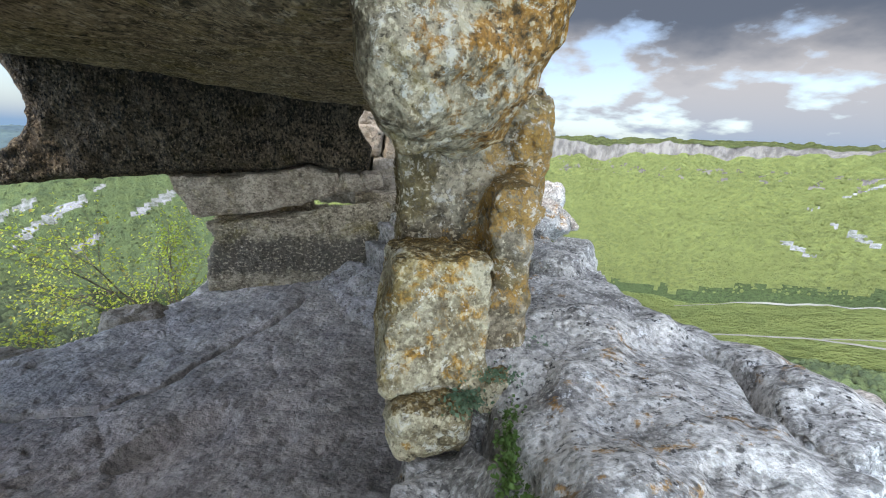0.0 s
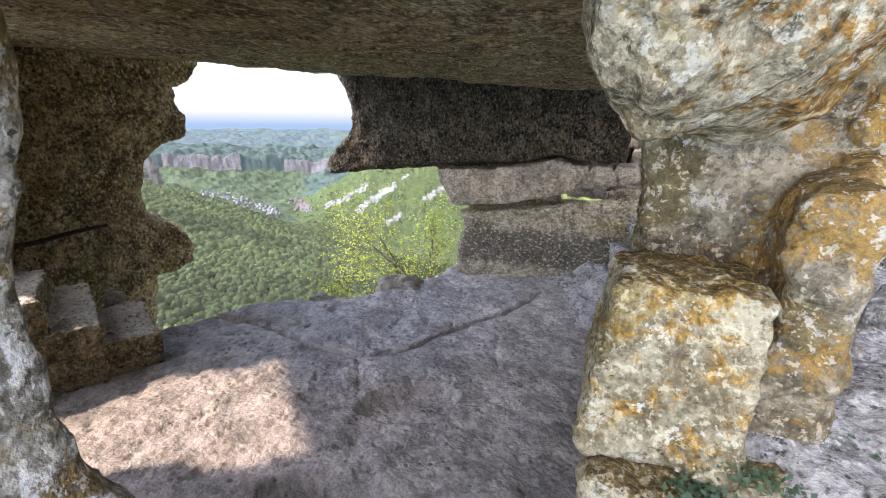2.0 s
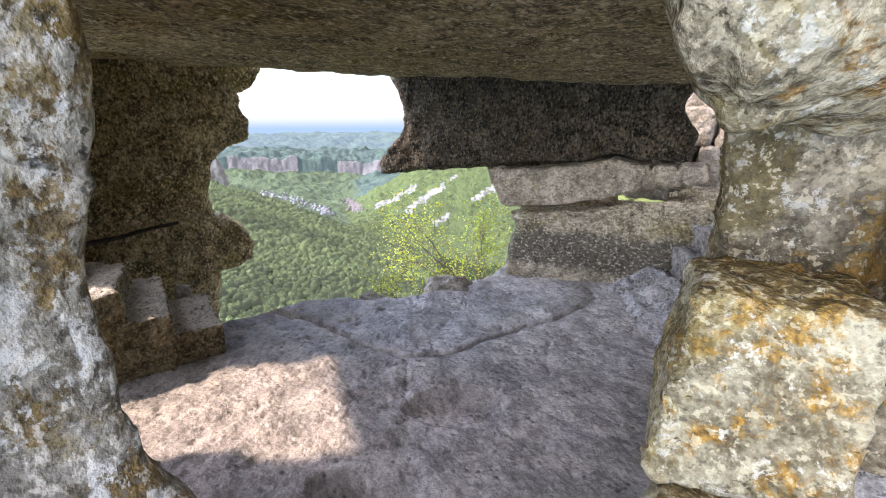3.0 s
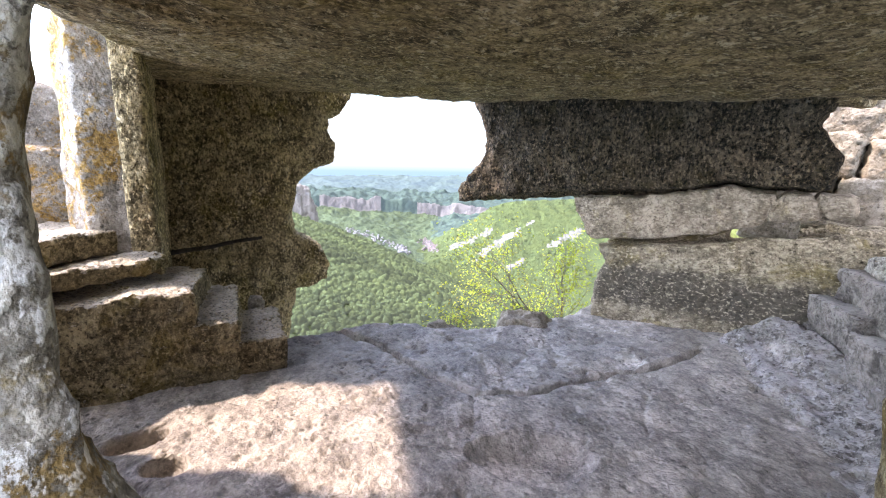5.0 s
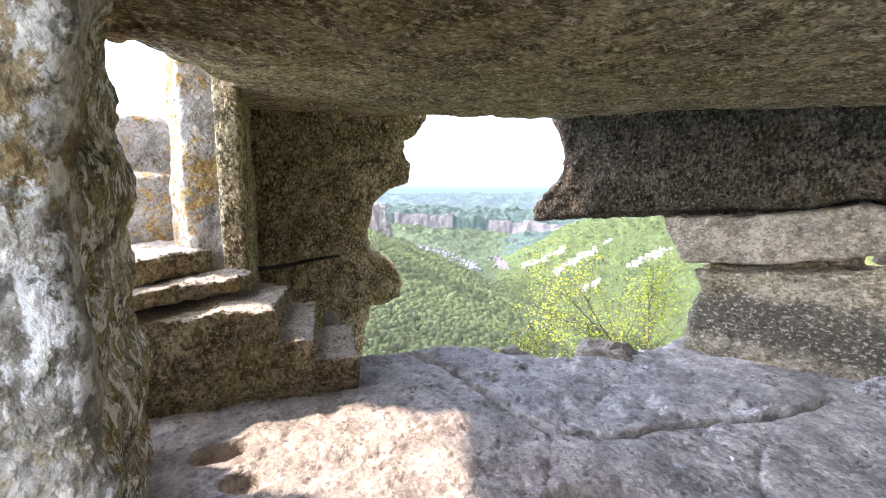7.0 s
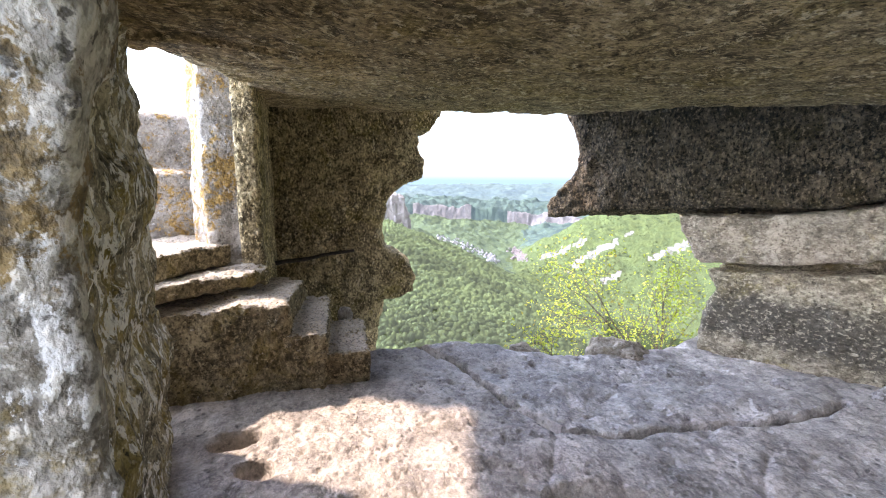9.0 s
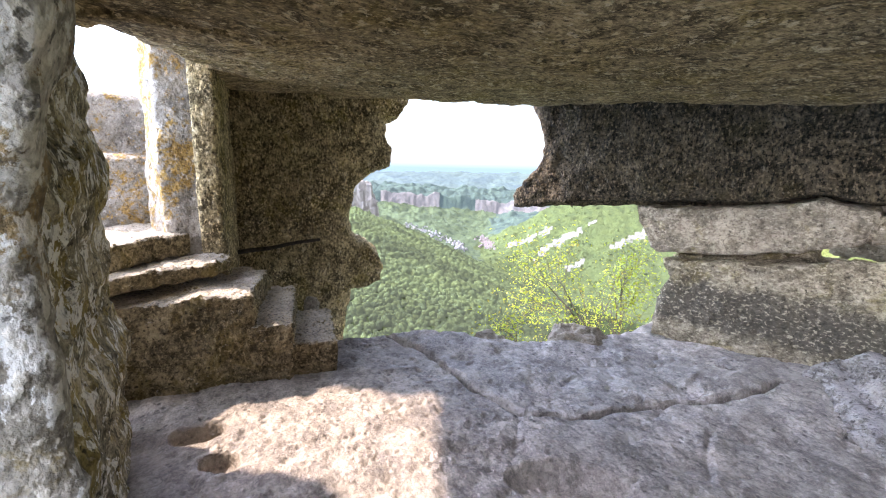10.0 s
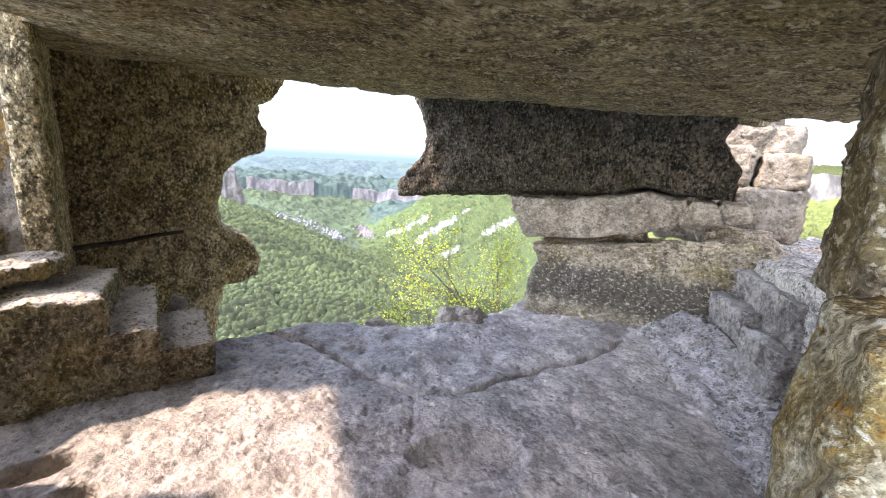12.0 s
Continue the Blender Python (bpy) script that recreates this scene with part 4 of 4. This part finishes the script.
# the cliff foot is uneven: buttresses and grassy gaps
foot = fbm(np.stack([az * 0.23, 0 * az, 0 * az], 1), 1.0, 3, 0.6)
ee[6] = ee[6] + np.clip(foot, -0.6, 1.0) * 0.45 * (1 - left)
rows_r, rows_z, rows_k = [], [], []
for k in range(10):
    for s in range(SUB[k] + (k == 9)):
        f = s / SUB[k]
        r0, r1 = rr[k], rr[k + 1]
        z0, z1 = r0 * np.tan(np.radians(ee[k])), r1 * np.tan(np.radians(ee[k + 1]))
        rows_r.append(r0 + (r1 - r0) * f)
        rows_z.append(z0 + (z1 - z0) * f)
        rows_k.append(k)
R, Zt = np.stack(rows_r), np.stack(rows_z)
K = np.array(rows_k)
A = np.broadcast_to(np.radians(az), R.shape)
X, Y = EYE_AT[0] - R * np.sin(A), EYE_AT[1] + R * np.cos(A)
flatp = np.stack([X.ravel(), Y.ravel(), np.zeros(X.size)], 1)
rel = (fbm(flatp, 160.0, 4).reshape(R.shape) * 0.010 + fbm(flatp, 40.0, 3).reshape(R.shape) * 0.0035) * R
calm = np.ones(len(K))
calm[(K == 3)] = 0.15
calm[(K == 9)] = 0.35
calm[(K <= 1)] = 0.3
LEFT2 = np.broadcast_to(left, R.shape)
damp = np.where(LEFT2 > 0.5, np.where(K[:, None] == 3, 1.0, calm[:, None]), calm[:, None])
Zt = Zt + rel * damp + EYE_AT[2]
# gullies down the cliff bands
azc = np.broadcast_to(az, R.shape).ravel()
gul = (8 * fbm(np.stack([azc * 0.45, 0 * azc, 0 * azc], 1), 1.0, 4, 0.6)).reshape(R.shape)
bandrow = np.where(LEFT2 > 0.5, (K[:, None] == 7), (K[:, None] == 6))
X, Y = X + np.where(bandrow, gul * np.sin(A), 0), Y - np.where(bandrow, gul * np.cos(A), 0)
nr, nc = R.shape
ids = np.arange(nr * nc).reshape(nr, nc)
quads = np.stack([ids[:-1, :-1].ravel(), ids[:-1, 1:].ravel(), ids[1:, 1:].ravel(), ids[1:, :-1].ravel()], 1)
kq = np.broadcast_to(K[:-1, None], (nr - 1, nc - 1))
lq = LEFT2[:-1, :-1] > 0.5
aq = np.degrees(A[:-1, :-1])
elq = np.degrees(np.arctan2(Zt[:-1, :-1] - EYE_AT[2], R[:-1, :-1]))
patch = fbm(flatp, 130.0, 4).reshape(R.shape)[:-1, :-1]
fine = fbm(flatp, 28.0, 3).reshape(R.shape)[:-1, :-1]
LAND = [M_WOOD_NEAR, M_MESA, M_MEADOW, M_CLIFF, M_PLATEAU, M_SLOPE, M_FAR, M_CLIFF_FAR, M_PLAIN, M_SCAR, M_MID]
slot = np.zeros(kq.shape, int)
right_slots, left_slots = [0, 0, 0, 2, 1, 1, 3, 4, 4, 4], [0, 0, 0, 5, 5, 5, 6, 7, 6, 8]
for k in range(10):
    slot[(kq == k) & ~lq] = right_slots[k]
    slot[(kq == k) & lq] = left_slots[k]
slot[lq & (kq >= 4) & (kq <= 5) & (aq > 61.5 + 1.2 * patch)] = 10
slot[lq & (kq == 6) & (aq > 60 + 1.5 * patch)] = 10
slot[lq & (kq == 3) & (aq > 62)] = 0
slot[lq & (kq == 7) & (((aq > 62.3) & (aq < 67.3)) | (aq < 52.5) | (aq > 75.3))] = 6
slot[~lq & (kq == 4) & (elq < np.broadcast_to(ee[4][:-1], elq.shape) + 1.3 + 0.9 * patch + 0.5 * fine)] = 0
slot[~lq & (kq >= 5) & (kq <= 6) & (aq < 30) & (elq > -2.6) & (elq < -1.0) & (fine > 0.55)] = 3
# bare scree on the slopes
for ca, ce, wa, we, tilt in ((54.7, -9.1, 3.2, 0.50, -0.46), (50.6, -9.4, 3.5, 0.60, -0.69), (48.4, -12.3, 1.6, 0.50, -0.64), (41.8, -8.3, 2.4, 0.50, -0.54),
                             (-34.3, -9.0, 1.6, 0.40, 0.35), (-38.5, -6.9, 2.2, 0.35, 0.40), (-38.8, -1.8, 2.6, 0.16, -0.6), (-34.5, -4.6, 1.2, 0.13, -0.35)):
    u, v = aq - ca, elq - ce
    v = v + tilt * u * -1.0
    inside = (u / wa) ** 2 + (v / we) ** 2 + np.where(ca > 62, 1.9, 1.35) * fine + 0.4 * patch
    slot[(inside < 0.85) & (kq >= 3) & (kq <= 6)] = 9
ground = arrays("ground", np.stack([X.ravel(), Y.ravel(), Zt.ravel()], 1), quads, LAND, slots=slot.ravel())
tagged(ground, "green wooded valley and pale cliffs reaching the horizon", "ground", kind="structure")


def land_z(a, r):
    """Height of the land at an azimuth in degrees and a distance."""
    c = np.clip(np.searchsorted(az, a), 0, nc - 1)
    return np.interp(r, R[:, c], Zt[:, c])


# tracks over the meadow
def track(name, pts, wide, label):
    bm = bmesh.new()
    last = None
    steps = 40
    for i in range(steps + 1):
        f = i / steps * (len(pts) - 1)
        k = min(int(f), len(pts) - 2)
        (a0, r0), (a1, r1) = pts[k], pts[k + 1]
        a, r = a0 + (a1 - a0) * (f - k), r0 + (r1 - r0) * (f - k)
        row = []
        for s in (-0.5, 0.5):
            q = r + s * wide
            row.append(bm.verts.new((EYE_AT[0] - q * math.sin(radians(a)), EYE_AT[1] + q * math.cos(radians(a)), land_z(a, q) + 0.9)))
        if last:
            bm.faces.new((last[0], last[1], row[1], row[0]))
        last = row
    me = bpy.data.meshes.new(name)
    bm.to_mesh(me)
    bm.free()
    me.materials.append(M_ROAD)
    return tagged(new(name, me), label, "road", kind="structure")


def reach_at(a, el):
    """How far the land lies at an azimuth and an angle of elevation."""
    c = np.clip(np.searchsorted(az, a), 0, nc - 1)
    seen = np.degrees(np.arctan2(Zt[:, c] - EYE_AT[2], R[:, c]))
    k = int(np.argmax(seen > el))
    f = (el - seen[k - 1]) / (seen[k] - seen[k - 1])
    return float(R[k - 1, c] + f * (R[k, c] - R[k - 1, c]))


def along(*pts):
    return [(a, reach_at(a, el)) for a, el in pts]


track("road", along((-24, -17.6), (-32, -15.2), (-38, -13.8), (-46, -12.8)), 4, "pale dirt track along the meadow edge")
track("road", along((-27, -20.2), (-33, -18.7), (-37, -17.6), (-43, -16.5), (-47, -16.2)), 6, "pale dirt track across the meadow")
track("road", along((-38, -17.3), (-42, -16.0), (-47, -15.2)), 4, "pale branch track across the meadow")


# ---- woods: crowns on the near hillside ----
def ball(sub):
    bm = bmesh.new()
    bmesh.ops.create_icosphere(bm, subdivisions=sub, radius=1.0)
    v = np.array([p.co[:] for p in bm.verts])
    f = np.array([[p.index for p in q.verts] for q in bm.faces])
    bm.free()
    return v, f


BV, BF = ball(1)


def crowns(name, count, a0, a1, r0, r1, size, material, label, ok=None):
    vs, fs = [], []
    n = 0
    for k in range(count):
        a, r = RNG.uniform(a0, a1), math.sqrt(RNG.uniform(r0 * r0, r1 * r1))
        s = size * RNG.uniform(0.45, 1.0) * RNG.uniform(0.8, 1.6)
        z = land_z(a, r)
        v = BV * (1 + 0.18 * RNG.standard_normal((len(BV), 1))) * np.array([s, s, s * RNG.uniform(0.8, 1.2)])
        vs.append(v + np.array([EYE_AT[0] - r * math.sin(radians(a)), EYE_AT[1] + r * math.cos(radians(a)), z + s * RNG.uniform(-0.1, 0.9)]))
        fs.append(BF + n)
        n += len(BV)
    ob = arrays(name, np.concatenate(vs), np.concatenate(fs), material)
    return tagged(ob, label, "woods", kind="stuff")


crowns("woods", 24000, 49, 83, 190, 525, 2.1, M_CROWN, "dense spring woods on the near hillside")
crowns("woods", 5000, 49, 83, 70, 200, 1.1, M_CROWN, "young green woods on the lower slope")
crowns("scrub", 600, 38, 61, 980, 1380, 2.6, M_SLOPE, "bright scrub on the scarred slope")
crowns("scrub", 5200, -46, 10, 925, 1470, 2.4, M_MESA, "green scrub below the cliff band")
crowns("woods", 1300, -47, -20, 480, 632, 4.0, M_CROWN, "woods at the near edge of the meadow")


# ---- grey cliff beyond the near hillside ----
FACE = [(27, -85), (24, -52), (19, -42), (14, -27), (4, -21), (-12, -23), (-40, -19), (-80, -21), (-80, -85)]
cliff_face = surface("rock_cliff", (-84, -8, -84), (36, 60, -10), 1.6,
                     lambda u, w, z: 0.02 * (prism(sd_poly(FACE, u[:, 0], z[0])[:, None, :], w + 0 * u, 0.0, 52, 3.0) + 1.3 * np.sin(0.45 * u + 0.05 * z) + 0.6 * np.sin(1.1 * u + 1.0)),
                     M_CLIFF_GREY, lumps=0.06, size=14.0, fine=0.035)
cliff_face.matrix_world = pose(1.5 - 600 * math.sin(radians(78)), 1.5 + 600 * math.cos(radians(78)), 1.5, 0, 0, 78)
tagged(cliff_face, "grey fluted cliff behind the wooded hillside", "cliff", kind="structure")


# ---- village in the valley ----
def village(count, spots, spread, wall, roof, label):
    """Small gabled houses scattered about a line of azimuths and elevations."""
    vs, fs = [], []
    for k in range(count):
        f = RNG.uniform(0, len(spots) - 1)
        i = min(int(f), len(spots) - 2)
        a = spots[i][0] + (spots[i + 1][0] - spots[i][0]) * (f - i) + RNG.normal(0, spread)
        el = spots[i][1] + (spots[i + 1][1] - spots[i][1]) * (f - i) + RNG.normal(0, spread * 0.6)
        r = reach_at(a, el)
        w, d, h = RNG.uniform(5, 10), RNG.uniform(4, 7), RNG.uniform(2.5, 4.5)
        z = land_z(a, r)
        t = RNG.uniform(-0.5, 0.5)
        turn = np.array([[math.cos(t), math.sin(t), 0], [-math.sin(t), math.cos(t), 0], [0, 0, 1]])
        c = np.array([EYE_AT[0] - r * math.sin(radians(a)), EYE_AT[1] + r * math.cos(radians(a)), z])
        b = np.array([(-w, -d, -3), (w, -d, -3), (w, d, -3), (-w, d, -3), (-w, -d, h), (w, -d, h), (w, d, h), (-w, d, h), (-w, 0, h + 2), (w, 0, h + 2)]) * np.array([0.5, 0.5, 1])
        n = len(vs) * 10
        vs.append(b @ turn + c)
        for q in ((0, 1, 5, 4), (2, 3, 7, 6), (1, 2, 6, 5), (3, 0, 4, 7), (4, 5, 9, 8), (6, 7, 8, 9)):
            fs.append([i + n for i in q])
    walls, roofs = Graph("plaster walls", 0.9).done(wall), Graph("house roofs", 0.9).done(roof)
    ob = arrays("village", np.concatenate(vs), np.array(fs), [walls, roofs], smooth=False, slots=np.tile([0, 0, 0, 0, 1, 1], count))
    return tagged(ob, label, "village", kind="stuff")


village(80, [(60.2, -10.6), (61.2, -9.6)], 0.5, (0.19, 0.175, 0.17), (0.14, 0.10, 0.095), "distant village houses with red roofs")
village(120, [(72.2, -7.6), (68.5, -8.9), (65.2, -10.3), (63.6, -10.9)], 0.35, (0.25, 0.245, 0.24), (0.17, 0.165, 0.165), "distant white houses along the valley side")


# ---- plants ----
def leaf_material(name, a, b):
    g = Graph(name, 0.6, spec=0.3)
    col = g.mix(g.step(g.noise(6.0, 3.0), 0.35, 0.65), a, b)
    m = g.done(col)
    tr = g.n.new("ShaderNodeBsdfTranslucent")
    mx = g.n.new("ShaderNodeMixShader")
    mx.inputs[0].default_value = 0.45
    g.l.new(col, tr.inputs["Color"])
    out = g.n["Material Output"]
    g.l.new(g.p.outputs[0], mx.inputs[1])
    g.l.new(tr.outputs[0], mx.inputs[2])
    g.l.new(mx.outputs[0], out.inputs["Surface"])
    return m


M_LEAF = leaf_material("spring leaves", (0.36, 0.43, 0.05), (0.47, 0.50, 0.06))
M_LEAF_DRY = leaf_material("ochre leaves", (0.36, 0.30, 0.07), (0.32, 0.35, 0.06))
M_HERB = leaf_material("grey green herb", (0.10, 0.16, 0.09), (0.16, 0.22, 0.12))
M_GRASS = leaf_material("crevice moss", (0.07, 0.13, 0.025), (0.12, 0.19, 0.04))
M_BARK = rock("thin bark", (0.20, 0.16, 0.12), (0.08, 0.06, 0.045), pits=60.0)


def limb(bm, a, b, ra, rb, n=6):
    a, b = Vector(a), Vector(b)
    q = (b - a).to_track_quat("Z", "Y")
    rings = []
    for p, r in ((a, ra), (b, rb)):
        rings.append([bm.verts.new(p + q @ Vector((r * math.cos(2 * math.pi * i / n), r * math.sin(2 * math.pi * i / n), 0))) for i in range(n)])
    for i in range(n):
        bm.faces.new((rings[0][i], rings[0][(i + 1) % n], rings[1][(i + 1) % n], rings[1][i]))


def leaf_mesh(points, size, flat=1.0):
    vs, fs = [], []
    shape = np.array([(0, 0, 0), (0.32, 0.45, 0.06), (0, 1.0, 0), (-0.32, 0.45, 0.06)])
    for k, p in enumerate(points):
        e = Euler((RNG.uniform(-1.2, 1.2), RNG.uniform(-0.9, 0.9), RNG.uniform(0, 6.28)))
        m = np.array(e.to_matrix())
        vs.append(shape @ m.T * size * RNG.uniform(0.6, 1.3) + np.array(p))
        fs.append(np.array([0, 1, 2, 3]) + 4 * k)
    return np.concatenate(vs), np.array(fs)


def bush(base, stems, label, leafy=3):
    """A slender bush: stems that fork, with small leaves along the twigs."""
    ob = thing("bush", label, "bush", at=base)
    twigs = []

    def grow(bm, p, way, length, r, depth):
        p = Vector(p)
        way = Vector(way).normalized()
        for s in range(3):
            way = (way + Vector(RNG.normal(0, 0.16, 3))).normalized()
            q = p + way * length / 3
            limb(bm, p, q, r, r * 0.84, 6 if r > 0.006 else 4)
            p, r = q, r * 0.84
            if depth > 0:
                for k in range(2 if depth > 1 or s < 2 else 3):
                    side = (way + Vector(RNG.normal(0, 0.55, 3))).normalized()
                    grow(bm, p, side, length * RNG.uniform(0.42, 0.62), r * 0.6, depth - 1)
            if depth < 2:
                twigs.append(p.copy())

    for way, length in stems:
        bm = bmesh.new()
        grow(bm, (0, 0, 0), way, length, 0.011, 2)
        part("stem", bm, M_BARK, ob, "thin dark forking stem")
    for name, mat, share in (("leaves", M_LEAF, leafy), ("leaves", M_LEAF_DRY, max(1, leafy // 2))):
        pts = []
        for t in twigs:
            for k in range(share):
                pts.append(t + Vector(RNG.normal(0, 0.065, 3)))
        v, f = leaf_mesh(pts, 0.037)
        arrays(name, v, f, mat, ob, "bright yellow-green spring leaves" if mat is M_LEAF else "ochre young leaves", smooth=False)
    return ob


bush((-1.92, 5.30, -0.66), [((-0.15, 0.1, 1.0), 1.0), ((-0.50, -0.35, 0.9), 1.1), ((-0.36, -0.1, 0.95), 1.15), ((0.15, 0.3, 0.9), 0.85), ((-0.75, -0.55, 0.6), 1.0)], "slender yellow-green bush growing below the window")
bush((-2.42, 4.45, -0.75), [((0.1, -0.1, 1.0), 0.5), ((-0.2, -0.5, 0.9), 0.5), ((0.0, 0.4, 0.9), 0.55)], "low ochre-green bush at the rock edge", 1)


def herb(base, spread, tall, count, mat, label, name="herb_tuft", size=0.018):
    ob = thing(name, label, "plant", at=base)
    pts = [(RNG.normal(0, spread[0]), RNG.normal(0, spread[1]), abs(RNG.normal(0, tall))) for k in range(count)]
    v, f = leaf_mesh(pts, size)
    arrays("leaves", v, f, mat, ob, smooth=False)
    return ob


herb((1.58, 2.42, 0.90), (0.035, 0.03), 0.02, 420, M_HERB, "grey-green herb tuft in the joint below the column", size=0.016)
herb((1.66, 2.50, 0.95), (0.04, 0.02), 0.015, 260, M_HERB, "grey-green herb tuft beside the column block", size=0.014)
herb((1.76, 2.72, 0.97), (0.05, 0.02), 0.012, 240, M_HERB, "grey-green moss cushion on the rock terrace", size=0.014)
for yy, n in ((2.36, 130), (2.25, 240), (2.14, 260), (2.03, 240), (1.93, 200)):
    herb((1.68 + (2.46 - yy) * 0.18 + 0.03 * math.sin(11 * yy), yy, 0.90), (0.014, 0.04), 0.014, n, M_GRASS, "green moss and grass in the rock cleft", "moss_tuft", 0.015)
herb((2.45, 2.55, 0.86), (0.03, 0.10), 0.012, 300, M_GRASS, "dry ochre moss in the rock cleft", "moss_tuft", 0.014)

# ---- the old stick wedged along the wall ----
stick = thing("wooden_stick", "dark old wooden stick wedged along the wall", "stick", at=(-3.1, 2.0, 0.62))
bm = bmesh.new()
rings = []
for k in range(9):
    c = Vector((-0.15 - 0.012 * k + 0.01 * math.sin(k * 2.1), -0.62 + 0.118 * k, -0.02 + 0.013 * k + 0.006 * math.sin(k * 1.3)))
    r = 0.025 - 0.001 * k + 0.003 * math.sin(k * 3.1)
    rings.append([bm.verts.new(c + Vector((r * math.cos(a), 0, r * math.sin(a)))) for a in (math.tau * i / 8 for i in range(8))])
for p, q in zip(rings, rings[1:]):
    for i in range(8):
        bm.faces.new((p[i], p[(i + 1) % 8], q[(i + 1) % 8], q[i]))
bm.faces.new(rings[0])
bm.faces.new(rings[-1][::-1])
part("rod", bm, rock("charred wood", (0.07, 0.055, 0.042), (0.025, 0.02, 0.017), pits=70.0), stick)
